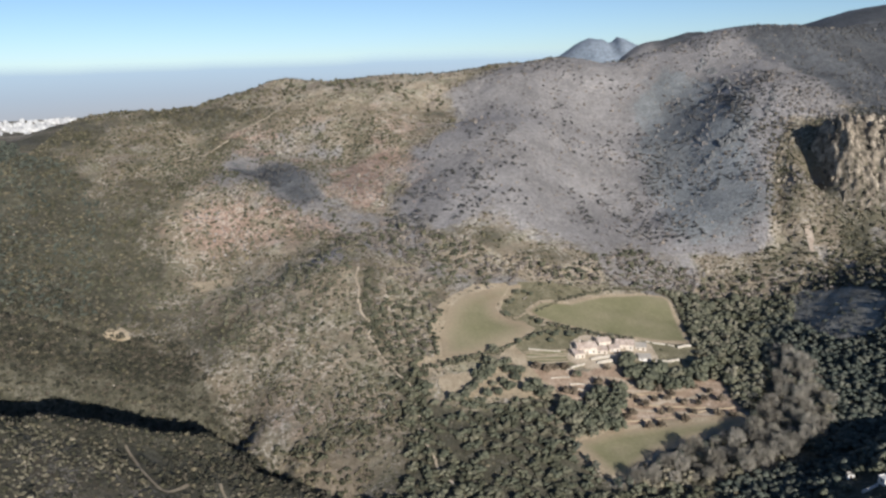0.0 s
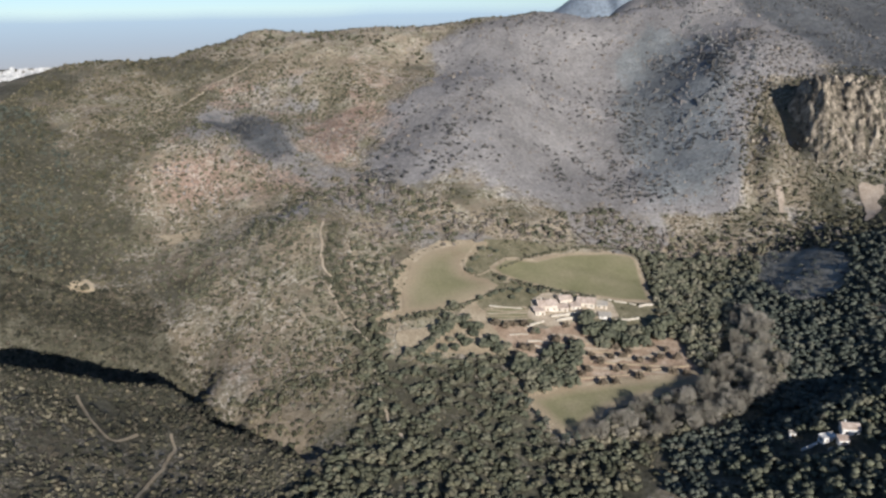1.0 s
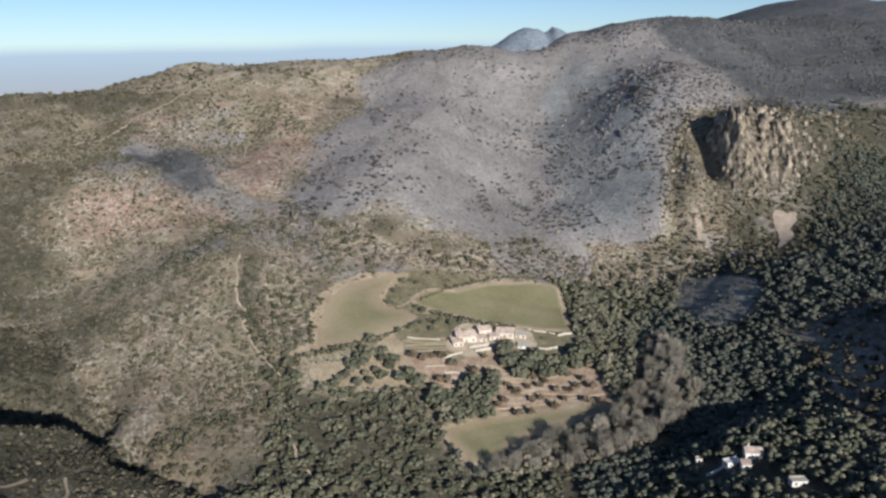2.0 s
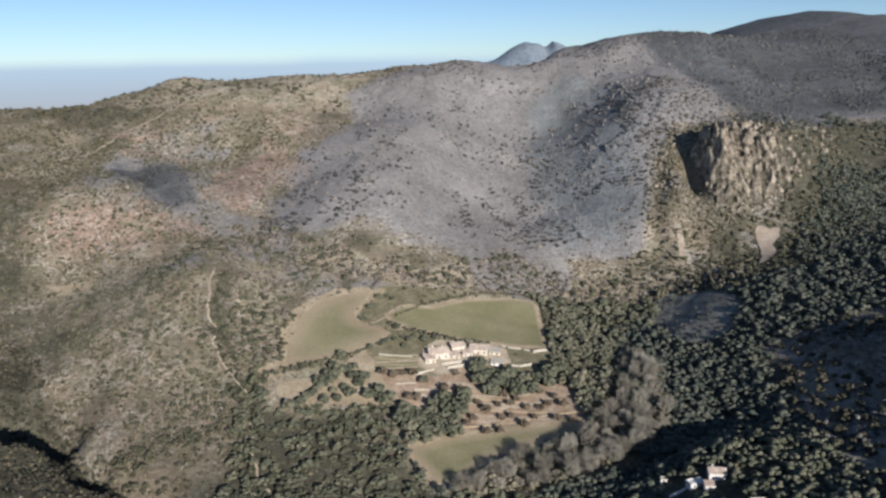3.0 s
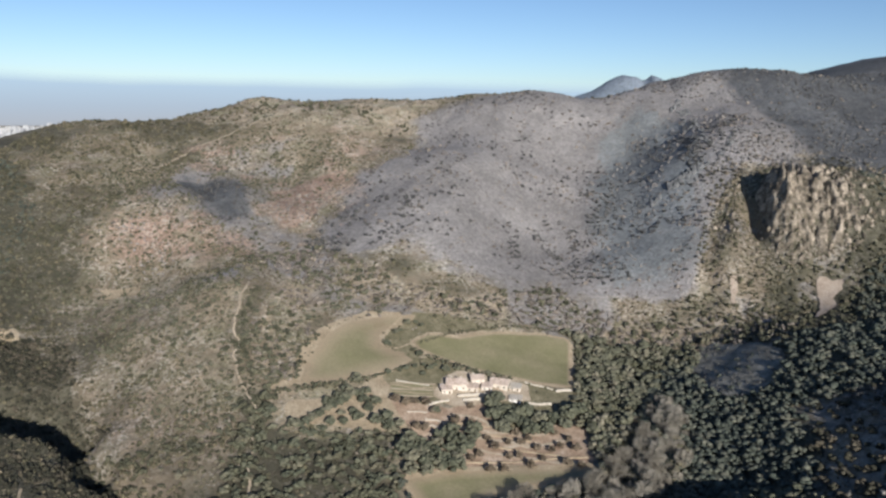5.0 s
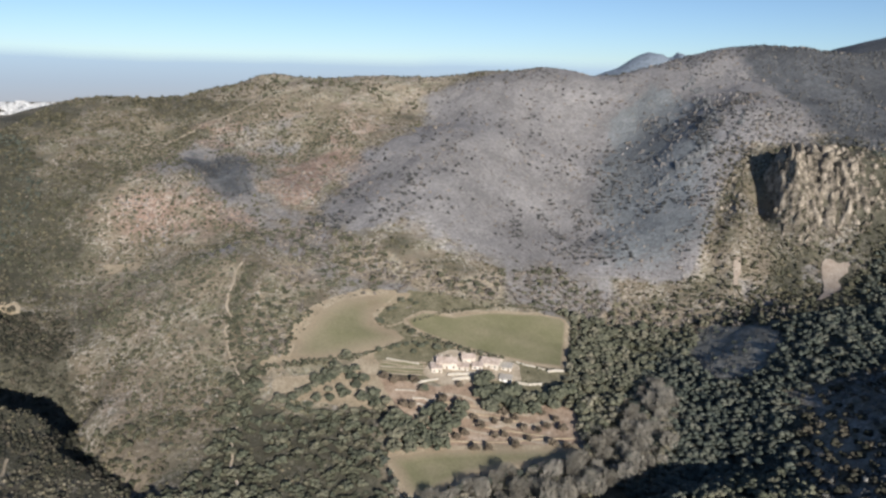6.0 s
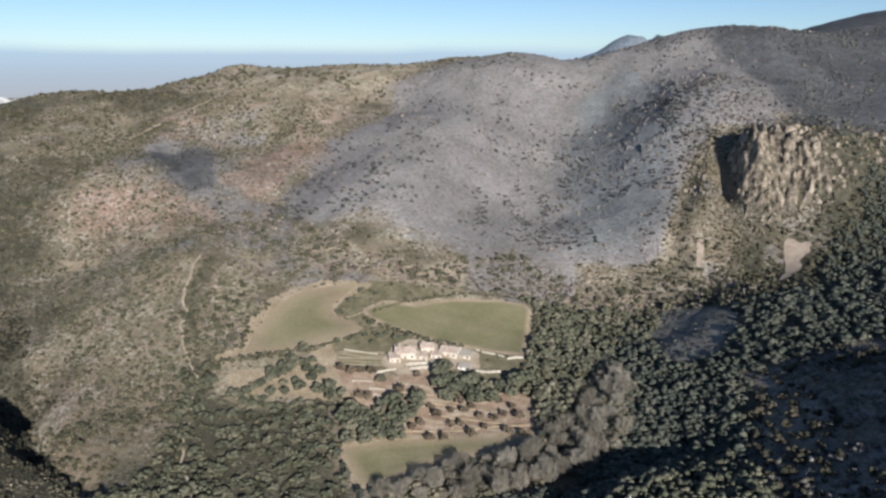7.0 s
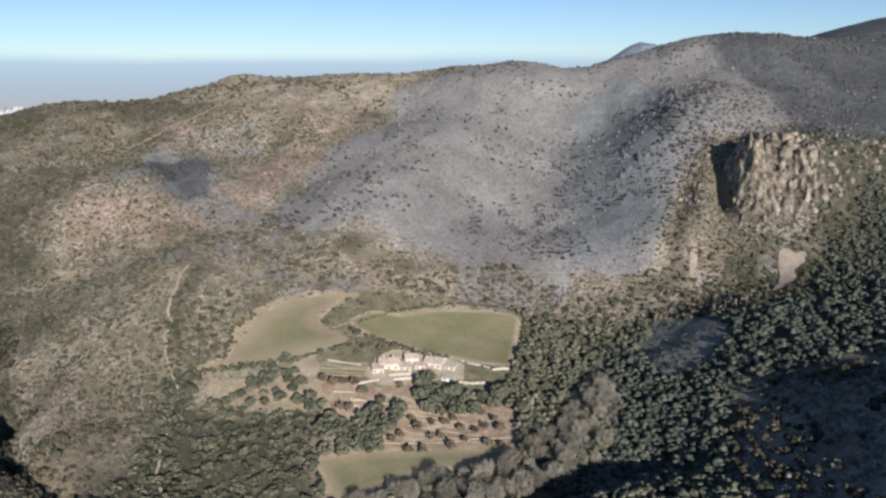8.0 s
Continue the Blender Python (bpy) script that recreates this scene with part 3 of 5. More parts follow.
def zones(x, y):
    patch = fbm(x, y, 90, 4, 71)
    green = 0.22 + 0.5 * step(patch, 0.36, 0.68)
    green = np.maximum(green, (0.30 + 0.22 * step(patch, 0.35, 0.6) + 0.42 * step(y, 880, 740)) * soft(x, y, OLIVE_WEST, 40, 89, 3.0))
    ash = np.maximum((soft(x, y, ASH_MAIN, 34, 60, 2.5) + soft(x, y, ASH_MAIN, 34, 63, 5.5)) / 2, soft(x, y, ASH_EAST, seed=64))
    ash = np.maximum(ash, (0.4 + 0.3 * step(fbm(x, y, 40, 3, 74), 0.4, 0.6)) * soft(x, y, ASH_WEST, 24, 66, 2.5))
    ash = np.maximum(ash, 0.62 * step(fbm(x, y, 55, 3, 75), 0.45, 0.6) * step(y, 600, 680) * step(x, -300, -200) * step(y, 1000, 900))
    for p in ASH_SPOTS:
        ash = np.maximum(ash, 0.55 * soft(x, y, p, 22, 90, 3.0))
    rust = np.maximum(soft(x, y, RUST_WEST, 24, 67, 3.0), soft(x, y, RUST_EAST, 24, 68, 2.5))
    rust = 1.0 * rust * step(fbm(x, y, 30, 3, 77), 0.2, 0.5)
    ash = ash * (1 - 0.7 * rust)
    speckle = fbm(x, y, 22, 3, 79)
    west = step(y, 690, 760) * step(x, 20, -60) * step(y, 1080, 1000)
    rust = np.maximum(rust, 0.55 * west * step(speckle, 0.48, 0.62) * step(x, -310, -260))
    tan = soft(x, y, TAN_TOP, 24, 91, 3.0)
    rust = np.maximum(rust, 0.4 * tan)
    rust = np.maximum(rust, 0.34 * soft(x, y, TAN_LOW, 30, 92, 3.0) * step(fbm(x, y, 34, 3, 94), 0.3, 0.5))
    for p in (WOOD_LOW, WOOD_EAST, WOOD_SHADE):
        green = np.where(inside(x, y, p), 0.72, green)
        ash = np.where(inside(x, y, p), 0.0, ash)
    side = soft(x, y, CRAG_SIDE, 34, 84, 2.0) * (0.3 + 0.7 * step(x, 335, 400))
    ash = ash * (1 - side * (0.25 + 0.7 * step(x, 440, 475)))
    green = np.maximum(green, side * (0.55 + 0.35 * step(x, 440, 475)))
    near = (soft(x, y, NEAR_SPUR, 26, 85, 1.5) + soft(x, y, NEAR_SPUR, 26, 86, 4.0)) / 2
    green = np.maximum(green, near)
    crest = soft(x, y, SPUR_TOP, 18, 101, 2.0)
    green = green * (1 - 0.36 * crest)
    bench = soft(x, y, BENCH, 30, 96, 3.0)
    green = green * (1 - 0.7 * bench)
    green = np.maximum(green, 0.3 * soft(x, y, PALE_SLOPE, 30, 72) * step(y, 600, 500))
    green = np.maximum(green, 0.58 * soft(x, y, TAN_LOW, 30, 72, 3.0) * step(x, -80, -140))
    pale = np.maximum(soft(x, y, PALE_SLOPE, 30, seed=69) * (0.55 * step(y, 530, 600)), soft(x, y, GRASS_TOP, seed=70) * 0.6)
    pale = np.maximum(pale, np.maximum(0.35 * tan, 0.85 * bench))
    pale = np.maximum(pale, np.maximum(0.1 * crest, 0.32 * soft(x, y, TAN_LOW, 30, 95, 3.0) * step(x, -150, -100)))
    pale = np.maximum(pale, np.maximum(0.7 * soft(x, y, WOOD_FOOT, 10, 73), 0.36 * soft(x, y, WOOD_CRAG, 20, 74) * step(x, 400, 360)))
    pale = pale * (1 - 0.8 * side)
    rust = np.maximum(rust, 0.12 * side)
    foot = soft(x, y, [(372, 770), (430, 782), (500, 800), (560, 800), (560, 640), (420, 640), (372, 690)], 16, 99, 2.0)
    green, rust = np.maximum(green, 0.8 * foot), rust * (1 - 0.8 * foot)
    farm = soft(x, y, FARM, 6, 87)
    pale, green = np.maximum(pale, 0.75 * farm), green * (1 - 0.8 * farm)
    ash = np.maximum(ash, np.maximum(soft(x, y, ASH_PATCH, 8, 76), soft(x, y, HOLLOW, 12, 78)))
    rust = rust * (1 - soft(x, y, HOLLOW, 12, 78))
    ash = np.maximum(ash, 0.42 * soft(x, y, WOOD_GREY, 20, 97))
    green = np.maximum(green, 0.75 * soft(x, y, DARK_WEST, 40, 80))
    green = np.clip(green - 0.5 * pale, 0, 1) * (1 - ash)
    return np.stack((green, ash, rust, pale), 1)


z4 = np.clip(zones(X, Y), 0, 1).astype(np.float32)
ground.data.attributes.new("zone", "FLOAT_COLOR", "POINT").data.foreach_set("color", z4.ravel())


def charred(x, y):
    """Where the soil is blackest: the hollow, the burnt eastern heights and the gullies before them."""
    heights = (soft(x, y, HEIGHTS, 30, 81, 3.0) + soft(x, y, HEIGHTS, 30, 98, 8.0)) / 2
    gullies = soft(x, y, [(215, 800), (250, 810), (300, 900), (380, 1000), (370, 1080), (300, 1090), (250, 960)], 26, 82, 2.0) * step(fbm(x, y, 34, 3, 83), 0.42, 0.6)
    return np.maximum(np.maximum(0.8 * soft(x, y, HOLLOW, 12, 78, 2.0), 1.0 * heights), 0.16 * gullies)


ground.data.attributes.new("black_soil", "FLOAT", "POINT").data.foreach_set("value", charred(X, Y).astype(np.float32))
ground.data.attributes.new("slate", "FLOAT", "POINT").data.foreach_set("value", soft(X, Y, SLATE, 30, 93, 3.0).astype(np.float32))


def draped(name, poly, material, lift, label, grow=0.0, wobble=1.2, seed=0, fade=0.0):
    """A patch of ground with an uneven rim, laid on the relief."""
    from mathutils.geometry import delaunay_2d_cdt
    rim = []
    n = len(poly)
    cx, cy = sum(p[0] for p in poly) / n, sum(p[1] for p in poly) / n
    for (x0, y0), (x1, y1) in zip(poly, poly[1:] + poly[:1]):
        k = max(1, int(math.hypot(x1 - x0, y1 - y0) / 2.5))
        for i in range(k):
            x, y = x0 + (x1 - x0) * i / k, y0 + (y1 - y0) * i / k
            nx, ny = (y1 - y0), -(x1 - x0)
            d = math.hypot(nx, ny)
            g = grow + wobble * (float(fbm(x, y, 7, 2, seed)) * 2 - 1)
            side = 1 if sum(a[0] * b[1] - b[0] * a[1] for a, b in zip(poly, poly[1:] + poly[:1])) > 0 else -1
            rim.append((x + side * nx / d * g, y + side * ny / d * g))
    xs, ys = np.meshgrid(np.arange(min(p[0] for p in rim), max(p[0] for p in rim), 3.0), np.arange(min(p[1] for p in rim), max(p[1] for p in rim), 3.0))
    ok = inside(xs.ravel(), ys.ravel(), rim)
    pts = rim + list(zip(xs.ravel()[ok], ys.ravel()[ok]))
    edges = [(i, (i + 1) % len(rim)) for i in range(len(rim))]
    v, _, f, _, _, _ = delaunay_2d_cdt([Vector(p) for p in pts], edges, [], 1, 1e-4)
    v = np.array([p[:] for p in v])
    v = np.c_[v, height(v[:, 0], v[:, 1]) + lift]
    edge = np.array(rim)
    deep = np.min(np.hypot(v[:, None, 0] - edge[None, :, 0], v[:, None, 1] - edge[None, :, 1]), 1) / fade if fade else None
    return tagged(new(name, mesh_of(name, v, np.array([list(t) for t in f if len(t) == 3]), material, deep, True)), label, "field", kind="structure")


def ribbon(name, line, width, material, lift, label, seed=3, stray=3.0):
    """A track along a line of the plan."""
    pts = []
    for (x0, y0), (x1, y1) in zip(line, line[1:]):
        k = max(1, int(math.hypot(x1 - x0, y1 - y0) / 3))
        pts += [(x0 + (x1 - x0) * i / k, y0 + (y1 - y0) * i / k) for i in range(k)]
    pts = np.array(pts + [line[-1]], float)
    for _ in range(4):
        pts[1:-1] = (pts[:-2] + pts[1:-1] * 2 + pts[2:]) / 4
    pts += (np.stack((fbm(pts[:, 0], pts[:, 1], 12, 2, seed), fbm(pts[:, 0], pts[:, 1], 12, 2, seed + 5)), 1) - 0.5) * stray
    t = np.gradient(pts, axis=0)
    t /= np.linalg.norm(t, axis=1)[:, None]
    nrm = np.stack((-t[:, 1], t[:, 0]), 1)
    w = width * (0.75 + 0.5 * vnoise(pts[:, 0], pts[:, 1], 8, seed))[:, None]
    rows = [pts + nrm * w * k for k in (-0.5, 0, 0.5)]
    v = np.vstack([np.c_[r, height(r[:, 0], r[:, 1]) + lift] for r in rows])
    n = len(pts)
    f = [(a + i, a + i + 1, a + n + i + 1, a + n + i) for a in (0, n) for i in range(n - 1)]
    return tagged(new(name, mesh_of(name, v, f, material)), label, "track", kind="structure")


draped("field_margin", [(-13, 551), (-16, 572), (-15, 594), (-8, 617), (4, 640), (22, 664), (50, 671), (52, 664), (47, 650), (42, 636), (41, 625), (52, 617), (66, 610), (53, 589), (31, 571), (11, 554), (-5, 545), (-26, 536), (-25, 542)], M_MARGIN, 0.45, "dry tan margin round a green field", 0.0, 1.6, 1)
draped("field_margin", FIELD_EAST, M_MARGIN, 0.45, "dry tan margin round a green field", 2.8, 1.6, 2)
draped("field_margin", FIELD_LOW, M_MARGIN, 0.45, "dry tan margin round a green field", 2.5, 1.5, 3)
draped("field", FIELD_WEST, M_FIELD, 0.75, "young green crop field with a tan curved rim", 0.5, 1.0, 4, 18.0)
draped("field", FIELD_EAST, M_FIELD, 0.75, "long green crop field above the farmhouse", -0.5, 0.6, 5, 3.0)
draped("field", FIELD_LOW, M_FIELD, 0.75, "green crop field at the valley bottom", -0.5, 0.6, 6, 9.0)
draped("field", FIELD_SMALL, M_MARGIN, 0.75, "small dry mown plot among trees", 0.0, 0.8, 7)
draped("orchard_ground", ORCHARD, M_SOIL, 0.4, "reddish bare soil of the terraced orchard", 0.0, 2.0, 8)
draped("farm_soil", [(0, 505), (10, 520), (20, 534), (34, 560), (46, 581), (60, 566), (66, 545), (74, 530), (60, 520), (38, 513), (20, 511)], M_MARGIN, 0.3, "pale trodden earth among the farm's trees", 0.0, 3.0, 13)
draped("farm_grass", [(34, 564), (48, 584), (64, 602), (66, 612), (80, 616), (110, 609), (150, 606), (197, 608), (199, 575), (186, 562), (150, 548), (126, 574), (92, 562), (60, 548)], M_GRASS, 0.26, "dry olive grass round the farmhouse and gardens", 0.0, 2.0, 16)
draped("farm_grass", [(41, 622), (52, 616), (66, 610), (76, 619), (66, 633), (90, 650), (130, 668), (100, 676), (60, 674), (52, 656), (40, 638)], M_GRASS, 0.26, "dry olive grass between the two upper fields", 0.0, 2.0, 17)
draped("yard", YARD, M_TRACK, 0.55, "pale dusty yard round the farmhouse", 0.0, 1.5, 9)
draped("burnt_clearing", ASH_PATCH, M_PALE_ASH, 0.6, "pale grey ash clearing in the shaded wood", 1.0, 7.0, 19)
draped("bare_scar", SCAR, M_EARTH, 0.9, "bare pale scar of earth below the crag", -0.5, 3.0, 10)
draped("bare_scar", [(351, 770), (356, 770), (353, 755), (349, 743), (346, 745), (348, 760)], M_EARTH, 0.9, "bare pale gully of earth beside the crag", 0, 1.5, 15)
draped("bare_scar", [(-235, 702), (-216, 706), (-199, 713), (-195, 692), (-210, 692), (-222, 687)], M_MARGIN, 0.9, "bare pale earth on the scrub slope", 0, 3.0, 11)
draped("bare_scar", [(-284, 607), (-278, 618), (-268, 623), (-258, 619), (-256, 609), (-268, 605)], M_MARGIN, 0.9, "bare pale earth on the scrub slope", -2.0, 2.0, 12)
ribbon("track", [(-76, 640), (-76, 623), (-73, 603), (-68, 591), (-60, 565), (-46, 536), (-29, 513), (-21, 488), (-18, 463), (-12, 443), (2, 424), (15, 402)], 1.5, M_TRACK, 0.9, "pale footpath down the scrub slope", 3, 9.0)
ribbon("track", [(-310, 915), (-287, 952), (-265, 1014), (-221, 1055), (-190, 1090)], 2.6, M_TRACK, 1.2, "pale track climbing to the ridge", 4, 8.0)
ribbon("track", [(-186, 416), (-179, 405), (-165, 391), (-154, 377), (-150, 384), (-147, 399)], 1.9, M_MARGIN, 0.9, "pale track on the near spur")
ribbon("track", [(-133, 414), (-127, 401), (-125, 379), (-124, 353), (-122, 326)], 1.6, M_MARGIN, 0.9, "pale track down the near spur")
ribbon("track", [(66, 609), (58, 594), (47, 580), (43, 566), (47, 552), (56, 541), (64, 532), (72, 520), (77, 505), (79, 486)], 3.2, M_MARGIN, 0.8, "pale farm track between trees")
ribbon("track", [(43, 566), (36, 556), (20, 540), (14, 530)], 2.6, M_MARGIN, 0.75, "pale farm track between trees")
ribbon("track", [(64, 630), (53, 618), (42, 620), (40, 634), (46, 650), (52, 664)], 1.8, M_MARGIN, 0.95, "pale path between the fields")
ribbon("track", [(79, 482), (90, 489), (117, 502), (147, 509), (200, 514)], 2.6, M_MARGIN, 0.95, "pale track along the orchard's foot")

# ---- crag ----
def rock_mesh(seed, material):
    """An angular, upright block of rock about one metre across."""
    r = np.random.default_rng(seed)
    bm = bmesh.new()
    n = int(r.integers(5, 8))
    rings = []
    for h, k in ((-0.9, 1.05), (-0.1, 1.05), (0.5, 0.95), (0.85, 0.6)):
        rings.append([bm.verts.new((math.cos(6.283 * i / n) * 0.5 * k * r.uniform(0.75, 1.25), math.sin(6.283 * i / n) * 0.5 * k * r.uniform(0.75, 1.25), h + r.uniform(-0.16, 0.16))) for i in range(n)])
    for a, b in zip(rings, rings[1:]):
        for i in range(n):
            bm.faces.new((a[i], a[(i + 1) % n], b[(i + 1) % n], b[i]))
    bm.faces.new(rings[-1])
    me = bpy.data.meshes.new("rock")
    bm.to_mesh(me)
    bm.free()
    me.materials.append(material)
    return me


ROCKS = [rock_mesh(700 + i, M_ROCK) for i in range(9)]
GREY_ROCKS = [rock_mesh(700 + i, M_GREY_ROCK) for i in range(9)]
RIB_ROCKS = [rock_mesh(720 + i, M_RIB_ROCK) for i in range(9)]


def crag():
    """The crag: a rough core and the upright blocks that make up its face."""
    xs, ys = np.meshgrid(np.arange(378, 500.1, 1.1), np.arange(752, 892.1, 1.1))
    base = height(xs, ys)
    core = step(xs, 390, 400) * (0.3 + 0.7 * step(xs, 486, 446)) * step(xs, 496, 480) * step(ys, 764, 796) * step(ys, 892, 868)
    flute = np.abs(fbm(xs + 9 * fbm(xs, ys, 16, 3, 97), ys * 0.42, 9, 4, 91) - 0.5) * 2
    lump = fbm(xs, ys, 4.5, 3, 95)
    crack = np.abs(fbm(xs, ys * 0.5, 4.5, 3, 93) - 0.5) * 2
    z = base - 3.0 + core * (2.0 + 17 * flute ** 0.8 + 9 * (lump - 0.45) + 5.5 * (crack - 0.4))
    k = np.arange(xs.size).reshape(xs.shape)
    f = np.stack((k[:-1, :-1], k[:-1, 1:], k[1:, 1:], k[1:, :-1]), 2).reshape(-1, 4)
    body = tagged(new("rock_crag", mesh_of("rock_crag", np.stack((xs, ys, z), 2).reshape(-1, 3), f, M_ROCK)),
                  "tall tan rock crag with deep vertical cracks", "cliff")
    r = np.random.default_rng(720)
    put = 0
    while put < 290:
        x, y = r.uniform(389, 488), r.uniform(768, 872)
        if ((x - 438) / 51) ** 2 + ((y - 820) / 54) ** 2 > 1 or r.uniform() > 0.35 + 0.65 * float(step(y, 868, 830)):
            continue
        w = 2.0 + 4.6 * r.beta(1.1, 2.4)
        m = Matrix.Translation((x, y, float(height(x, y)) + r.uniform(-2.2, 1.0))) @ pose(0, 0, 0, r.uniform(-35, 35), r.uniform(-35, 35), r.uniform(0, 360)) @ Matrix.Diagonal((w, w * r.uniform(0.6, 1.0), w * r.uniform(0.5, 1.2), 1))
        piece("rock", ROCKS[put % len(ROCKS)], body, m)
        put += 1


crag()


def outcrop(poly, count, sizes, label, seed, rocks=GREY_ROCKS):
    """Rocks that break through the soil, a thing with each block its part."""
    r = np.random.default_rng(seed)
    root = tagged(new("rock_outcrop"), label, "rocks")
    lo, hi = np.min(poly, 0), np.max(poly, 0)
    put = 0
    while put < count:
        x, y = r.uniform(lo, hi)
        if not inside(np.array([x]), np.array([y]), poly)[0] or float(fbm(x, y, 30, 3, seed)) < 0.47:
            continue
        w = r.uniform(*sizes)
        piece("rock", rocks[put % len(rocks)], root, Matrix.Translation((x, y, float(height(x, y)))) @ pose(0, 0, 0, r.uniform(-15, 15), r.uniform(-15, 15), r.uniform(0, 360)) @ Matrix.Diagonal((w, w, w * r.uniform(0.5, 1.0), 1)))
        put += 1


outcrop([(340, 785), (358, 768), (386, 770), (388, 860), (400, 930), (372, 920), (348, 870)], 110, (1.6, 3.8), "broken tan rocks beside the crag", 731, ROCKS)
outcrop([(250, 950), (300, 930), (390, 1010), (420, 1090), (330, 1140), (270, 1060)], 120, (1.4, 3.2), "grey rocks scattered over the burnt slope", 732)
outcrop([(352, 1160), (372, 1165), (382, 1100), (368, 970), (354, 972), (360, 1100)], 90, (2.2, 4.8), "grey rock rib running down the burnt slope", 738, RIB_ROCKS)
outcrop([(396, 980), (370, 955), (330, 933), (296, 922), (296, 912), (334, 921), (374, 940), (400, 966)], 110, (2.2, 4.8), "jagged grey rock rib across the burnt slope", 739, RIB_ROCKS)
outcrop([(480, 790), (540, 780), (560, 900), (490, 900)], 60, (2.5, 5.5), "broken tan rocks behind the crag", 733, ROCKS)
outcrop([(-260, 760), (-215, 830), (-150, 760), (-190, 715)], 80, (1.2, 2.4), "pale stones on the rust-brown slope", 734)
outcrop([(-135, 815), (-95, 905), (-50, 900), (-55, 825), (-95, 775)], 80, (1.2, 2.4), "pale stones on the rust-brown slope", 735)
outcrop([(180, 740), (215, 760), (250, 745), (225, 720)], 40, (1.5, 3.5), "pale rocks at the foot of the burnt slope", 736)
outcrop([(-60, 690), (0, 740), (60, 700), (20, 675), (-30, 660)], 60, (1.2, 2.6), "pale stones among half-burnt trees", 737)

# ---- distance ----
def far_hills():
    n, rings = 240, 9
    a = np.linspace(radians(-62), radians(75), n)
    top = 300 + 4750 * (0.003 + 0.02 * fbm(np.degrees(a), a * 0, 18, 4, 101))
    v, f = [], []
    for r in range(rings):
        k = r / (rings - 1)
        v.append(np.stack((4750 * np.sin(a), 4750 * np.cos(a), 40 + (top - 40) * k), 1))
    for r in range(rings - 1):
        f += [(r * n + i, r * n + i + 1, (r + 1) * n + i + 1, (r + 1) * n + i) for i in range(n - 1)]
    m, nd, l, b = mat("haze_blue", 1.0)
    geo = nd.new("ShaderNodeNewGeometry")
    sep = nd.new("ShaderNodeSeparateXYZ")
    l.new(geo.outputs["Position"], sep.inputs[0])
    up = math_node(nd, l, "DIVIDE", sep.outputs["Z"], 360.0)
    # distance haze is painted: a glowing blue ramp by height, faded out on top
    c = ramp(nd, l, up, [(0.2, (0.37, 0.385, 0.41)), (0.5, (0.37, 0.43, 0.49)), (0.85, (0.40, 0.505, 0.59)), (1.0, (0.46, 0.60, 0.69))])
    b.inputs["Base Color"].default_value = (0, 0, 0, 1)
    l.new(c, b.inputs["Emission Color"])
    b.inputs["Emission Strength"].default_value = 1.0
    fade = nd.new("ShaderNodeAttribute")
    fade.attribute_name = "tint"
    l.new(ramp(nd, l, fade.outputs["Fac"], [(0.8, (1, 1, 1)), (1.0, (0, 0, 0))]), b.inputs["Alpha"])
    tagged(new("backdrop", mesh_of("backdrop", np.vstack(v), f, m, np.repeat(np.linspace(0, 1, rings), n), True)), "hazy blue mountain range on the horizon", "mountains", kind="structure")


far_hills()


def far_peak():
    """A double rocky summit beyond the ridge."""
    xs, ys = np.meshgrid(np.arange(250, 1000.1, 8), np.arange(2700, 3300.1, 14))
    base = height(xs, ys)
    crest = np.interp(xs, [250, 320, 425, 505, 532, 580, 602, 618, 634, 652, 700, 800, 1000], [240, 275, 316, 362, 374, 368, 353, 358, 373, 370, 345, 318, 250])
    rough = fbm(xs, ys, 60, 4, 111)
    z = base + (crest - base) * np.exp(-((ys - 3000) / 130) ** 2 / 2) * (0.93 + 0.1 * rough) - 4
    k = np.arange(xs.size).reshape(xs.shape)
    f = np.stack((k[:-1, :-1], k[:-1, 1:], k[1:, 1:], k[1:, :-1]), 2).reshape(-1, 4)
    tagged(new("backdrop", mesh_of("backdrop", np.stack((xs, ys, z), 2).reshape(-1, 3), f, M_FAR_HAZED)), "haze-blue double summit far behind the ridge", "mountain", kind="structure")


far_peak()


def city():
    rng = np.random.default_rng(5)
    vs, fs = [], []
    for i in range(420):
        d, a = rng.uniform(3600, 4550), radians(rng.uniform(-36, -24.5))
        x, y = d * math.sin(a), d * math.cos(a)
        w, dp, h = rng.uniform(9, 38), rng.uniform(9, 26), rng.choice((6, 9, 12, 18, 26), p=(0.3, 0.3, 0.2, 0.15, 0.05))
        z = float(height(x, y)) - 2
        c, s = math.cos(a), -math.sin(a)
        o = len(vs)
        for zz in (z, z + h + 2):
            vs += [(x + c * px - s * py, y + s * px + c * py, zz) for px, py in ((-w / 2, -dp / 2), (w / 2, -dp / 2), (w / 2, dp / 2), (-w / 2, dp / 2))]
        fs += [(o + 4, o + 5, o + 6, o + 7)] + [(o + j, o + (j + 1) % 4, o + 4 + (j + 1) % 4, o + 4 + j) for j in range(4)]
    tagged(new("town", mesh_of("town", vs, fs, M_TOWN)), "white blocks of a distant town on the plain", "town", kind="stuff")


city()

# ---- woods and scrub ----
rng_t = np.random.default_rng(11)
T_TREE = [crown_template(11, 1.0, 0.85, 0.02, rng_t, (0.3, 0.52)) for _ in range(14)]
T_CANOPY = [crown_template(8, 1.0, 0.75, 0.0, rng_t, (0.32, 0.56)) for _ in range(14)]
T_SMALL = [spray_template(8, 1.0, 0.8, 0.0, rng_t, (0.35, 0.6)) for _ in range(12)]
T_SHRUB = [spray_template(4, 1.0, 0.7, 0.0, rng_t, (0.5, 0.8)) for _ in range(12)]


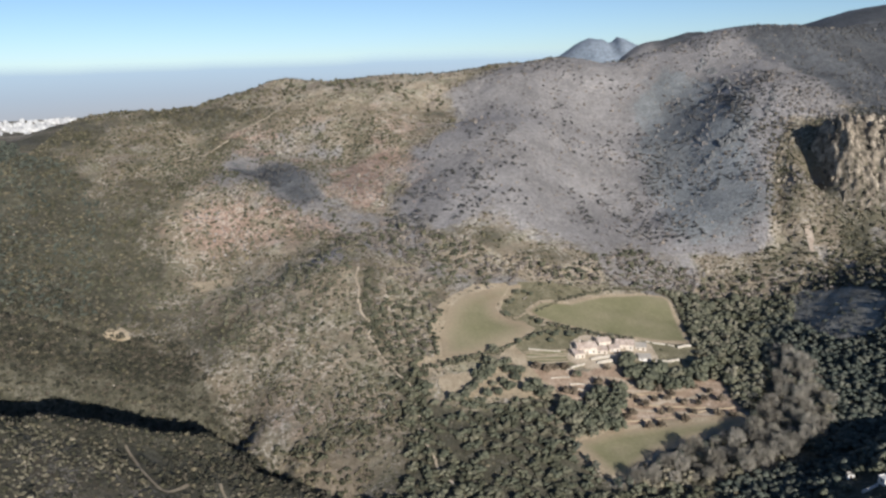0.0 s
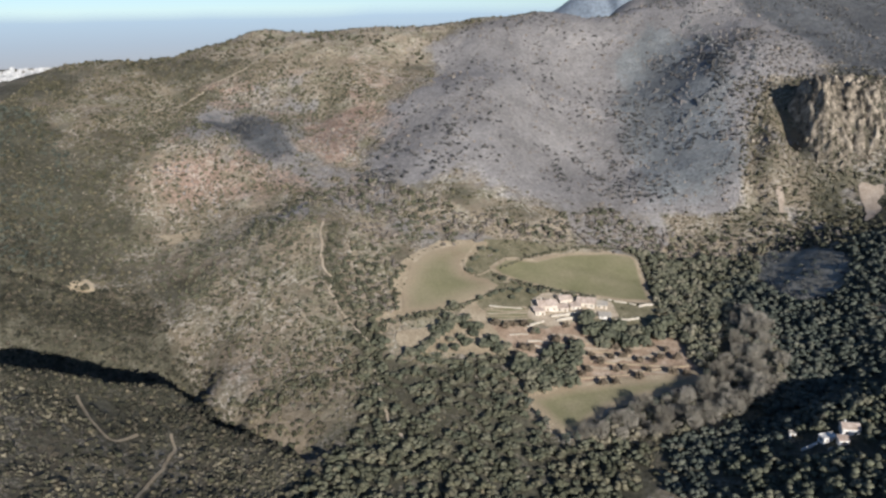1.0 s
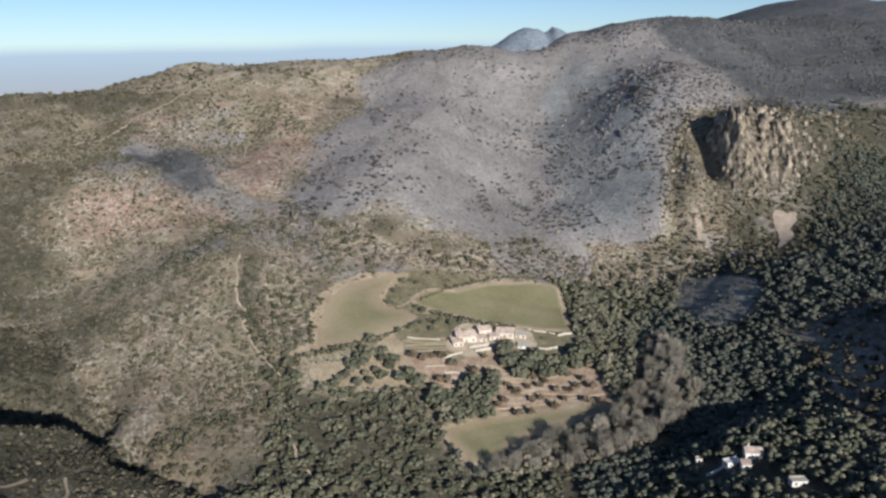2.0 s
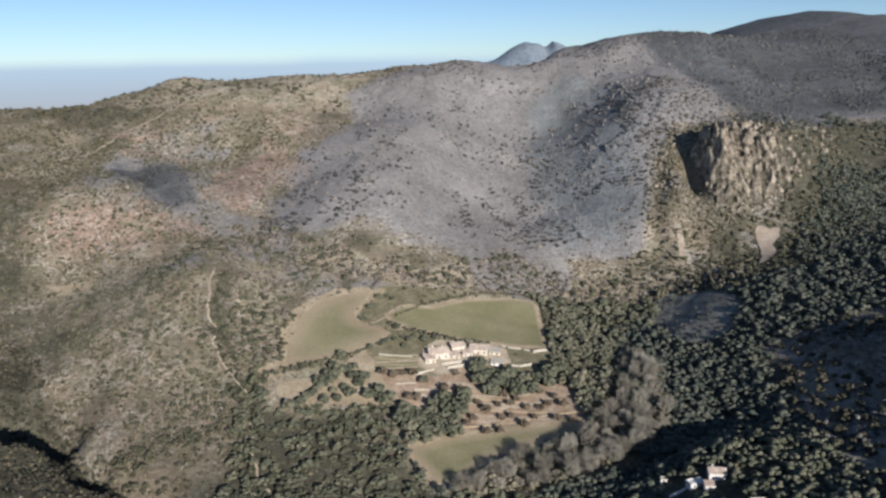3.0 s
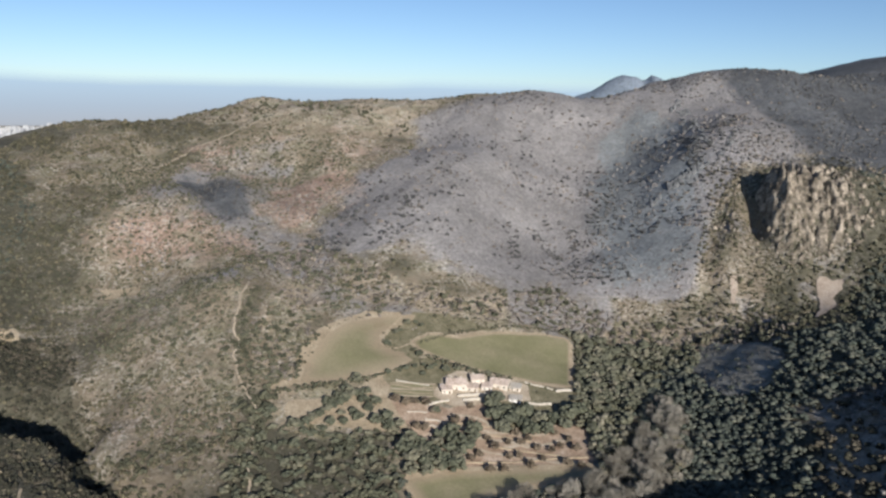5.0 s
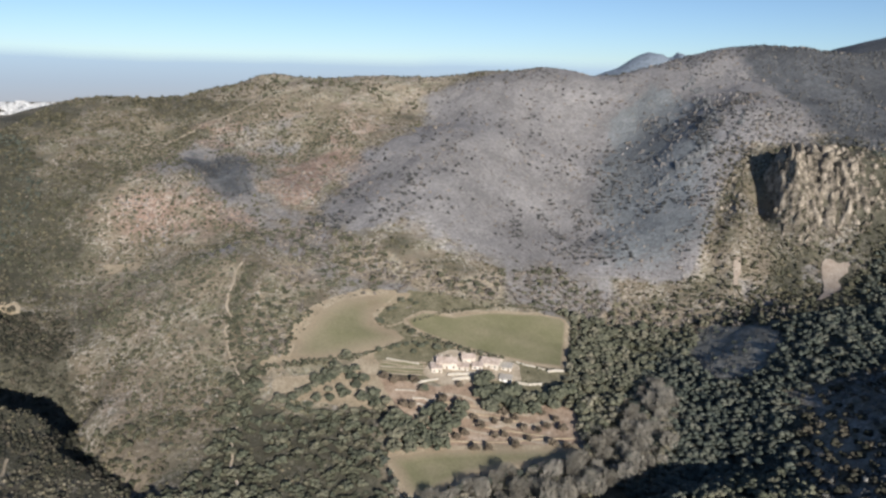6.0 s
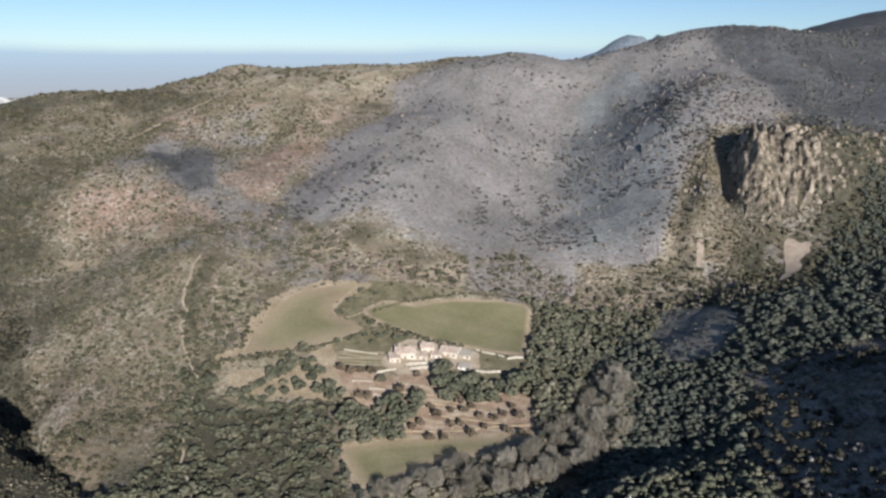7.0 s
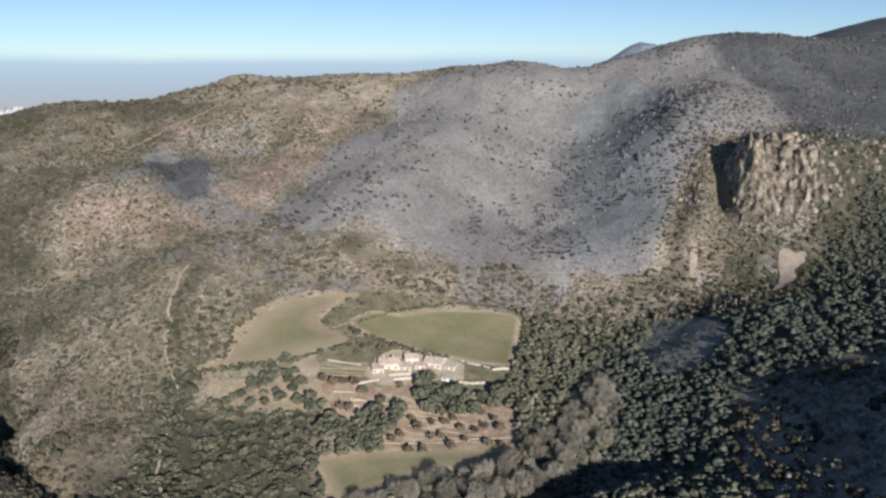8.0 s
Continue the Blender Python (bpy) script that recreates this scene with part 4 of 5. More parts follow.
def jittered(lo, hi, spacing, seed):
    r = np.random.default_rng(seed)
    xs, ys = np.meshgrid(np.arange(lo[0], hi[0], spacing), np.arange(lo[1], hi[1], spacing))
    xs, ys = xs.ravel(), ys.ravel()
    return xs + r.uniform(-0.48, 0.48, len(xs)) * spacing, ys + r.uniform(-0.48, 0.48, len(ys)) * spacing, r


def grown(p, by):
    n = len(p)
    cx, cy = sum(q[0] for q in p) / n, sum(q[1] for q in p) / n
    return [(x + by * (x - cx) / math.hypot(x - cx, y - cy), y + by * (y - cy) / math.hypot(x - cx, y - cy)) for x, y in p]


CLEAR = [grown(p, 2.5) for p in (FIELD_WEST, FIELD_EAST, FIELD_LOW, FIELD_SMALL, ORCHARD, YARD, SCAR)]


def is_clear(x, y):
    hit = np.zeros(len(x), bool)
    for p in CLEAR:
        hit |= inside(x, y, p)
    hit |= inside(x, y, [(0, 506), (12, 524), (34, 560), (50, 585), (66, 604), (90, 606), (92, 545), (79, 495), (72, 526), (56, 519), (38, 512), (20, 511)])
    hit |= ragged(x, y, grown(ASH_PATCH, 4.0), 9, 14, 88)
    for line in ([(-186, 416), (-179, 405), (-165, 391), (-154, 377), (-150, 384), (-147, 399)], [(-133, 414), (-127, 401), (-125, 379), (-124, 353), (-122, 326)]):
        for (ax, ay), (bx, by) in zip(line, line[1:]):
            k = np.clip(((x - ax) * (bx - ax) + (y - ay) * (by - ay)) / ((bx - ax) ** 2 + (by - ay) ** 2), 0, 1)
            hit |= np.hypot(x - ax - k * (bx - ax), y - ay - k * (by - ay)) < 3.2
    hit |= (np.hypot(x - 245, y - 398) < 13) | (np.hypot(x - 250, y - 385) < 6) | (np.hypot(x - 228, y - 397) < 8) | (np.hypot(x - 260, y - 359) < 9)
    return hit


def wood(name, poly, spacing, wide, material, label, seed, thin=0.0, tall=(0.8, 1.15), templates=None, amount=8.0, skip=(), over=False):
    lo, hi = (min(p[0] for p in poly) - 12, min(p[1] for p in poly) - 12), (max(p[0] for p in poly) + 12, max(p[1] for p in poly) + 12)
    x, y, r = jittered(lo, hi, spacing, seed)
    ok = ragged(x, y, poly, amount, 30, seed) & (over | ~is_clear(x, y)) & (fbm(x, y, 35, 3, seed + 2) > thin) & (r.uniform(0, 1, len(x)) > 0.06)
    for q in skip:
        ok &= ~inside(x, y, q)
    x, y = x[ok], y[ok]
    size = (wide[0] + (wide[1] - wide[0]) * r.beta(1.6, 2.2, len(x)) * 1.25) * (0.75 + 0.5 * vnoise(x, y, 45, seed)) * np.exp(r.normal(0, 0.22, len(x))).clip(0.55, 1.5)
    size = np.minimum(size, 1.05 * wide[1])
    return tagged(scatter_mesh(name, material, templates or T_TREE, x, y, size, r.uniform(*tall, len(x))), label, "trees", kind="stuff")


wood("woodland", WOOD_LOW, 7.6, (5.5, 9.5), M_OAK, "dense dark green oak wood on the slope", 201, 0.36, (0.6, 1.0))
wood("woodland", WOOD_LOW, 8.0, (4.5, 8.5), M_FARM_OAK, "lighter olive trees in the oak wood", 211, 0.28, (0.6, 1.0))
wood("woodland", WOOD_EAST, 6.6, (6.5, 11.0), M_OLIVE, "grey-green oak wood beside the fields", 202, 0.25)
wood("woodland", WOOD_EAST, 9.0, (5.5, 9.0), M_OAK, "darker oaks among the grey-green wood", 212, 0.48)
wood("woodland", WOOD_SHADE, 5.6, (6.5, 10.5), M_PINE, "dark wood in the shaded valley", 203, 0.2, (0.5, 0.85), T_CANOPY, skip=(WOOD_GREY, VILLA_SLOPE))
wood("woodland", VILLA_SLOPE, 6.6, (6.0, 9.5), M_FARM_OAK, "olive-green oaks round the villa", 226, 0.3, (0.6, 0.9))
wood("woodland", WOOD_SHADE, 11.0, (6.0, 10.0), M_PINE, "taller crowns in the shaded valley wood", 213, 0.45, (0.7, 1.0), skip=(grown(ASH_PATCH, 14), WOOD_GREY, VILLA_SLOPE))
wood("woodland", WOOD_GREY, 5.8, (3.2, 7.0), M_ASHEN, "grey leafless brush on the shaded slope", 223, 0.43, (0.6, 1.0), T_SMALL)
wood("woodland", WOOD_GREY, 8.0, (4.5, 8.0), M_THICKET, "dark scorched trees scattered over the grey slope", 224, 0.46, (0.6, 1.0))
wood("woodland", WOOD_FOOT, 6.2, (3.2, 6.0), M_SCORCHED, "half-burnt wood at the foot of the slope", 204, 0.43, templates=T_SMALL)
wood("woodland", WOOD_FOOT, 8.2, (4.0, 7.0), M_OLIVE, "surviving grey-green trees at the slope's foot", 205, 0.47, templates=T_SMALL)
wood("woodland", WOOD_FOOT, 10.5, (4.0, 7.0), M_OAK, "surviving dark trees at the slope's foot", 215, 0.5)
wood("woodland", WOOD_CRAG, 6.8, (3.2, 6.0), M_OAK, "scrub oak wood below the crag", 206, 0.29, templates=T_SMALL)
wood("woodland", [(462, 752), (450, 718), (432, 690), (470, 640), (560, 640), (560, 780), (490, 775)], 5.6, (4.5, 7.5), M_PINE, "dark wood below the crag's eastern end", 219, 0.2)
wood("woodland", WOOD_CRAG, 6.4, (2.6, 5.2), M_BRUSH, "olive-brown scrub wood below the crag", 214, 0.42, templates=T_SMALL)
wood("woodland", [(470, 690), (492, 770), (496, 800), (535, 805), (580, 812), (640, 830), (640, 700), (540, 640)], 5.2, (4.0, 7.6), M_PINE, "dark wood beside the crag", 216, 0.24)
wood("woodland", [(490, 800), (498, 870), (580, 930), (640, 900), (640, 700), (540, 640), (470, 690)], 7.0, (2.8, 5.2), M_SCRUB, "thin olive scrub on the slope behind the crag", 227, 0.3, templates=T_SMALL)
wood("woodland", [(490, 800), (498, 870), (580, 930), (640, 900), (640, 820), (540, 800)], 7.0, (3.4, 6.4), M_PINE, "single dark trees behind the crag", 228, 0.43)


def tuft(rng):
    """A small far shrub: an uneven tuft."""
    v = OCTA_V * rng.uniform(0.3, 0.62, (6, 1)) * np.array((1, 1, 0.8)) + rng.uniform(-0.1, 0.1, (6, 3))
    return v + np.array((0, 0, 0.25)), OCTA_F


T_ONE = [crown_template(1, 0.75, 0.5, 0.02, rng_t, (0.9, 1.1)) for _ in range(8)]
T_TUFT = [tuft(rng_t) for _ in range(12)]


def scrub(lo, hi, spacing, templates, seed, sizes, gain):
    x, y, r = jittered(lo, hi, spacing, seed)
    green, ash, rust, pale = zones(x, y).T
    dens = 0.42 + 0.5 * green
    dens = np.where(pale > 0.4, 0.62, dens)
    dens = np.where(ash > 0.5, 0.10, dens)
    dens = np.where(rust > 0.4, 0.78, dens)
    dens = np.where((ash > 0.4) & (x > 190), 0.16, dens)
    dens = dens + (0.55 - dens) * soft(x, y, CRAG_SIDE, 34, 84, 2.0) * (0.3 + 0.7 * step(x, 335, 400))
    for p in (WOOD_LOW, WOOD_EAST, WOOD_SHADE, WOOD_CRAG):
        dens = np.where(inside(x, y, p), 0.32, dens)
    dens = dens * (1 - 0.75 * np.clip(charred(x, y) * 1.4, 0, 1))
    dens = np.where(inside(x, y, GRASS_TOP), 0.5 * dens, dens)
    dens *= gain * (0.18 + 1.75 * step(fbm(x, y, 22, 3, 305), 0.36, 0.64))
    ok = (r.uniform(0, 1, len(x)) < dens) & ~is_clear(x, y)
    ok &= ((x - 438) / 52) ** 2 + ((y - 820) / 56) ** 2 > 1
    ok &= ~inside(x, y, SCAR)
    x, y, green, ash, rust, pale = x[ok], y[ok], green[ok], ash[ok], rust[ok], pale[ok]
    burnt = ash + 0.5 * rust > r.uniform(0.2, 0.9, len(x))
    dead = r.uniform(0, 1, len(x)) < (0.10 + 0.28 * np.maximum(rust, pale)) * (1 - 0.5 * (ash > 0.4)) * (1 - 0.95 * np.clip(charred(x, y) * 2, 0, 1))
    size = r.gamma(5.0, 0.2, len(x)).clip(0.45, 2.2) * sizes
    size = np.where(dead, size * 0.5, size)
    for name, sel, m, label in (("scrub", ~burnt & ~dead, M_BRUSH, "olive-brown shrubs over the hillside"), ("burnt_scrub", burnt & ~dead, M_SCORCHED, "scorched brown shrubs on ash"),
                                ("dead_scrub", dead, M_BLEACHED, "bleached dead stems between the shrubs")):
        tagged(scatter_mesh(name, m, templates, x[sel], y[sel], size[sel], r.uniform(0.7, 1.1, sel.sum())), label, "shrubs", kind="stuff")


scrub((-380, 290), (440, 690), 3.4, T_ONE, 301, 2.5, 1.0)
scrub((-470, 690), (560, 1000), 3.1, T_TUFT, 302, 2.7, 1.0)
scrub((-470, 1000), (700, 1260), 4.2, T_TUFT, 303, 3.2, 0.9)


def spots(name, poly, spacing, thin, wide, material, label, seed, templates=None, tall=(0.9, 1.3), amount=8.0, skip=()):
    wood(name, poly, spacing, wide, material, label, seed, thin, tall, templates or T_SMALL, amount, skip)


spots("charred_trees", ASH_MAIN, 10, 0.53, (2.0, 5.0), M_CHARRED, "few scattered charred trees on the ash slope", 401)
spots("charred_trees", [(185, 775), (250, 765), (318, 765), (345, 836), (400, 930), (430, 1010), (400, 1080), (300, 1080), (250, 1050), (227, 913)], 7.0, 0.52, (2.4, 5.2), M_CHARRED, "charred trees on the burnt rocky slope", 402)
spots("charred_trees", [(-60, 775), (-20, 755), (40, 790), (40, 860), (0, 880), (-50, 830)], 7, 0.46, (3.2, 5.6), M_CHARRED, "group of charred trees on the ash slope", 403)
# shrub rows on the ash, and dark ones that draw a gully's shaded line
for k, line in enumerate(([(293, 898), (312, 913), (330, 924)], [(353, 917), (370, 936), (391, 969)], [(340, 1050), (352, 1000), (345, 950)], [(360, 1024), (356, 970), (350, 935)], [(149, 882), (166, 890), (179, 870), (194, 831)], [(143, 863), (145, 828), (149, 809)], [(209, 905), (212, 863), (222, 880), (238, 902)])):
    lane = [(x - 5, y - 4) for x, y in line] + [(x + 6, y + 5) for x, y in line[::-1]]
    spots("charred_trees", lane, 4.2, 0.0, (2.4, 4.8), M_CHARRED, "row of charred shrubs, some drawn for a gully's shaded line", 440 + k, T_SMALL, (0.8, 1.2), 3.0)
spots("hill_trees", [(-470, 500), (-470, 1100), (-300, 1180), (-100, 1180), (-150, 1000), (-260, 900), (-280, 700), (-220, 600), (-200, 480)], 9, 0.5, (3.0, 5.8), M_BRUSH, "small olive-brown oaks on the scrub slope", 404, skip=(BENCH,))
spots("thicket", NEAR_SPUR, 3.5, 0.26, (1.8, 4.2), M_THICKET, "dense dark brush on the near spur", 405, T_SHRUB, (0.8, 1.4), 24.0, (SPUR_TOP,))
spots("thicket", SPUR_TOP, 3.8, 0.32, (1.4, 3.4), M_SCRUB, "low olive-brown brush on the spur's crest", 433, T_SHRUB, (0.7, 1.1), 14.0)
spots("thicket", SPUR_TOP, 6.5, 0.44, (2.6, 4.8), M_THICKET, "dark round bushes on the spur's crest", 434, T_SMALL, (0.8, 1.1), 14.0)
spots("hill_trees", [(-342, 582), (-291, 608), (-235, 623), (-190, 575), (-124, 497), (-140, 498), (-153, 518), (-197, 534), (-288, 521), (-340, 540)], 4.6, 0.36, (2.4, 5.4), M_THICKET, "dark green bushes above the ravine", 435, T_SMALL)
spots("hill_trees", [(-175, 560), (-110, 545), (-45, 535), (-18, 490), (-20, 440), (-80, 436), (-125, 465)], 4.6, 0.38, (1.8, 4.4), M_BRUSH, "olive-brown bushes on the lower slope", 428, T_SHRUB)
spots("hill_trees", [(-150, 530), (-60, 520), (-18, 480), (-14, 436), (-80, 430), (-130, 470)], 7.5, 0.43, (3.4, 6.4), M_OAK, "dark bushes on the lower slope", 429)
spots("hill_trees", [(-70, 640), (-64, 640), (-60, 600), (-48, 562), (-34, 536), (-20, 512), (-12, 480), (-20, 480), (-30, 508), (-46, 534), (-60, 565), (-70, 600)], 3.4, 0.15, (2.8, 5.0), M_OAK, "row of dark trees beside the footpath", 430, None, (0.9, 1.3), 2.0)
spots("hill_trees", [(-225, 640), (-215, 715), (-110, 740), (-64, 700), (-90, 640), (-130, 570), (-190, 580)], 7.0, 0.44, (2.2, 4.6), M_OAK, "dark bushes dotted over the bench", 436, T_SHRUB)
spots("hill_trees", PALE_SLOPE, 5.6, 0.42, (1.8, 4.2), M_OAK, "dark bushes on the pale slope", 437, T_SHRUB)
spots("hill_trees", [(-66, 600), (-58, 572), (-46, 552), (-32, 534), (-12, 520), (-20, 541), (-14, 566), (-20, 590), (-34, 600)], 5.4, 0.3, (3.2, 6.0), M_OAK, "dark olive trees between footpath and field", 438, T_TREE, (0.7, 1.0), 4.0)
spots("hill_trees", DARK_WEST, 6.0, 0.30, (3.0, 6.0), M_PINE, "dark blue-green oaks on the western slope", 416)
# dark foliage added to draw the upper ravine's shadow line
spots("ravine_trees", RAVINE, 4.4, 0.1, (4.0, 6.5), M_THICKET, "dark trees drawing the upper ravine's shadow line", 417, T_TREE, (1.0, 1.5), 2.0)
spots("hill_trees", PALE_SLOPE, 8, 0.45, (3.0, 5.5), M_OLIVE, "grey-green bushes on the pale slope", 406)
spots("hill_trees", PALE_SLOPE, 5.2, 0.47, (1.6, 3.4), M_SCRUB, "olive-brown bushes on the pale slope", 426, T_SHRUB)
spots("hill_trees", [(-330, 660), (-330, 960), (-240, 1060), (-100, 1040), (-40, 960), (-60, 900), (-110, 790), (-60, 700), (-110, 650), (-200, 650)], 5.8, 0.36, (1.8, 4.4), M_OAK, "dark bushes dotted over the dry slope", 427, T_SHRUB, (0.9, 1.3), 8.0, (HOLLOW, BENCH))
spots("hill_trees", [(-225, 1090), (-225, 1180), (-60, 1160), (0, 1110), (0, 1080), (-120, 1060)], 11, 0.55, (5, 8.5), M_OAK, "dark trees below the ridge", 407)
spots("charred_trees", HOLLOW, 5.2, 0.4, (1.6, 3.4), M_CHARRED, "dense dark brush in a hollow", 408, T_SHRUB)
# dark foliage added to thicken the shadow bands of crease and near ravine
spots("ravine_trees", [(-180, 510), (-122, 452), (-68, 417), (-62, 424), (-114, 461), (-170, 520)], 4.2, 0.1, (3.0, 5.5), M_THICKET, "dark trees drawing the shaded crease under the near spur", 419, T_TREE, (0.9, 1.4), 3.0)
spots("ravine_trees", [(-300, 446), (-250, 458), (-165, 488), (-160, 502), (-250, 486), (-310, 466)], 4.4, 0.2, (4.0, 6.5), M_PINE, "dark trees filling in the near ravine's shadow", 409)
spots("crag_shrubs", [(318, 770), (360, 760), (396, 762), (392, 800), (380, 850), (392, 930), (360, 930), (340, 850)], 4.6, 0.42, (1.8, 4.0), M_BRUSH, "olive-brown shrubs among the rocks by the crag", 418, T_SHRUB)
spots("crag_shrubs", [(388, 772), (430, 756), (486, 770), (490, 800), (440, 800), (396, 808)], 4.6, 0.36, (2.0, 4.6), M_SCRUB, "olive scrub over the foot of the crag", 420, T_SMALL)
spots("crag_shrubs", [(392, 775), (430, 762), (480, 775), (486, 830), (470, 870), (420, 872), (398, 830)], 6.5, 0.5, (2.0, 3.6), M_OAK, "dark shrubs in the cracks of the crag", 410)
wood("woodland", [(330, 940), (420, 880), (560, 900), (760, 1000), (800, 1350), (500, 1380), (300, 1250), (420, 1120)], 7.0, (2.5, 5.0), M_CHARRED, "charred trees on the eastern heights", 217, 0.42, (0.8, 1.2), T_TUFT)
wood("woodland", BARE_BELT, 7.0, (5.5, 9.5), M_SCRUB, "grey-green trees among the leafless stream belt", 218, 0.3)
wood("charred_trees", ASH_PATCH, 5.0, (1.4, 3.2), M_CHARRED, "charred shrubs on the ash clearing", 431, 0.42, (0.8, 1.2), T_SHRUB, 4.0, (), True)
wood("charred_trees", ASH_PATCH, 11.0, (3.0, 5.5), M_PINE, "few trees left in the ash clearing", 432, 0.55, (0.6, 1.0), T_TREE, 4.0, (), True)

# ---- single trees ----
def limb(bm, a, b, r0, r1, sides=5):
    a, b = Vector(a), Vector(b)
    t = (b - a).normalized()
    u = t.orthogonal().normalized()
    w = t.cross(u)
    rings = [[bm.verts.new(p + (u * math.cos(k * 6.2832 / sides) + w * math.sin(k * 6.2832 / sides)) * r) for k in range(sides)] for p, r in ((a, r0), (b, r1))]
    for k in range(sides):
        bm.faces.new((rings[0][k], rings[0][(k + 1) % sides], rings[1][(k + 1) % sides], rings[1][k]))


def trunk_mesh(bm, tall, reach, rng, limbs=5, r=0.28):
    fork = tall * 0.35
    lean = Vector((rng.uniform(-0.3, 0.3), rng.uniform(-0.3, 0.3), fork))
    limb(bm, (0, 0, -0.8), lean, r, r * 0.75, 7)
    for i in range(limbs):
        a = i * 6.28 / limbs + rng.uniform(-0.4, 0.4)
        mid = lean + Vector((math.cos(a) * reach * 0.3, math.sin(a) * reach * 0.3, tall * 0.2))
        tip = lean + Vector((math.cos(a) * reach * 0.62, math.sin(a) * reach * 0.62, tall * rng.uniform(0.3, 0.5)))
        limb(bm, lean, mid, r * 0.6, r * 0.4)
        limb(bm, mid, tip, r * 0.4, r * 0.12)


def leafy_tree(name, label, wide, tall, clumps, leaves, seed, base=0.12, group=""):
    """A broad tree: tapered trunk with limbs, crown of many leaf clumps."""
    rng = np.random.default_rng(seed)
    root = tagged(new(name), label, "tree", group)
    bm = bmesh.new()
    trunk_mesh(bm, tall, wide * 0.5, rng)
    part("trunk", bm, M_BARK, root)
    v, f = crown_template(clumps, wide, tall, tall * base, rng, (0.2, 0.36))
    piece("crown", mesh_of("crown", v, f, leaves, np.zeros(len(v))), root)
    return root


def bare_tree(name, label, wide, tall, seed, group=""):
    """A leafless tree: steep limbs and a feathery crown of thin twigs."""
    rng = np.random.default_rng(seed)
    root = tagged(new(name), label, "tree", group)
    bm = bmesh.new()
    trunk_mesh(bm, tall, wide * 0.35, rng, 7, 0.22)
    part("trunk", bm, M_BARK, root)
    vs, fs = [], []
    for i in range(640):
        a, k = rng.uniform(0, 6.28), math.sqrt(rng.uniform(0, 1))
        h = rng.uniform(0.2, 0.85)
        spread = wide * 0.5 * k * math.sin(min(1.0, h * 1.3) * 2.2)
        p = np.array((math.cos(a) * spread, math.sin(a) * spread, tall * h))
        way = np.array((math.cos(a) * 0.5 * k, math.sin(a) * 0.5 * k, 1.0)) + rng.uniform(-0.35, 0.35, 3)
        way = way / np.linalg.norm(way) * tall * rng.uniform(0.12, 0.26)
        side = np.cross(way, rng.uniform(-1, 1, 3))
        side = side / np.linalg.norm(side) * rng.uniform(0.09, 0.2)
        o = len(vs)
        vs += [p - side, p + side, p + way]
        fs.append((o, o + 1, o + 2))
    piece("crown", mesh_of("crown", vs, fs, M_TWIG, np.zeros(len(vs))), root)
    return root


def spread_points(poly, spacing, seed, tries=4000):
    """Points in a polygon that keep their distance."""
    rng = np.random.default_rng(seed)
    lo, hi = np.min(poly, 0), np.max(poly, 0)
    out = []
    for p in rng.uniform(lo, hi, (tries, 2)):
        if inside(np.array([p[0]]), np.array([p[1]]), poly)[0] and all(math.hypot(p[0] - q[0], p[1] - q[1]) > spacing for q in out):
            out.append((float(p[0]), float(p[1])))
    return out


def plant(kinds, points, sizes, seed):
    """The first kinds stand where they were built; copies of them go to all the points."""
    rng = np.random.default_rng(seed)
    for i, (x, y) in enumerate(points):
        copy_thing(kinds[i % len(kinds)], place(x, y, rng.uniform(0, 360), -0.1, rng.uniform(*sizes)))


def settle(kinds, points, sizes, seed):
    """Sets the built ones on the first points and copies on the rest."""
    plant(kinds, points[len(kinds):], sizes, seed)
    rng = np.random.default_rng(seed + 1)
    for ob, (x, y) in zip(kinds, points):
        ob.matrix_basis = place(x, y, rng.uniform(0, 360), -0.1, rng.uniform(*sizes))


G_FARM = "trees round the farm"
OAKS_WEST = [(31, 566), (41, 543), (50, 545), (-17, 512), (53, 525), (62, 523), (69, 528), (59, 531), (92, 551), (84, 506), (46, 536), (24, 539), (30, 545)]
OAKS_ROWS = [(81, 497), (89, 510), (96, 517), (103, 506), (112, 514), (108, 524), (119, 530), (91, 497), (99, 496), (85, 515), (116, 520), (96, 507), (104, 515), (110, 507), (92, 489), (100, 500), (76, 505), (82, 487), (87, 503), (106, 497), (112, 500), (97, 525), (104, 531), (120, 538), (77, 515)]
OAKS_HOUSE = [(132, 569), (143, 565), (133, 556), (145, 551), (155, 550), (166, 558), (176, 561), (184, 555), (156, 564), (140, 543), (171, 547), (135, 576), (160, 544), (138, 562), (149, 558), (187, 567), (195, 574)]
OAKS_BACK = [(64, 594), (71, 599), (77, 603), (86, 606), (95, 602), (103, 606), (112, 609), (128, 608), (44, 577), (52, 584), (57, 656), (64, 659), (69, 655), (53, 645), (50, 640), (43, 624), (46, 622), (72, 616), (82, 600), (78, 592), (60, 590)]
OAKS_PLOT = [(27, 537), (22, 529), (15, 518), (8, 507), (1, 503), (18, 531), (18, 524), (28, 541), (11, 513), (5, 503), (25, 533), (36, 549), (29, 524), (36, 529), (32, 516), (24, 512), (40, 523), (41, 554), (49, 546), (27, 550)]
oaks = [leafy_tree("oak_tree", "round dark green oak beside the farm tracks", 9.0, 6.8, 44, M_FARM_OAK, 500 + i, 0.06, G_FARM) for i in range(6)]
settle(oaks, OAKS_WEST, (0.85, 1.2), 540)
plant(oaks, OAKS_ROWS, (1.0, 1.45), 544)
plant(oaks, OAKS_PLOT, (0.7, 1.05), 542)
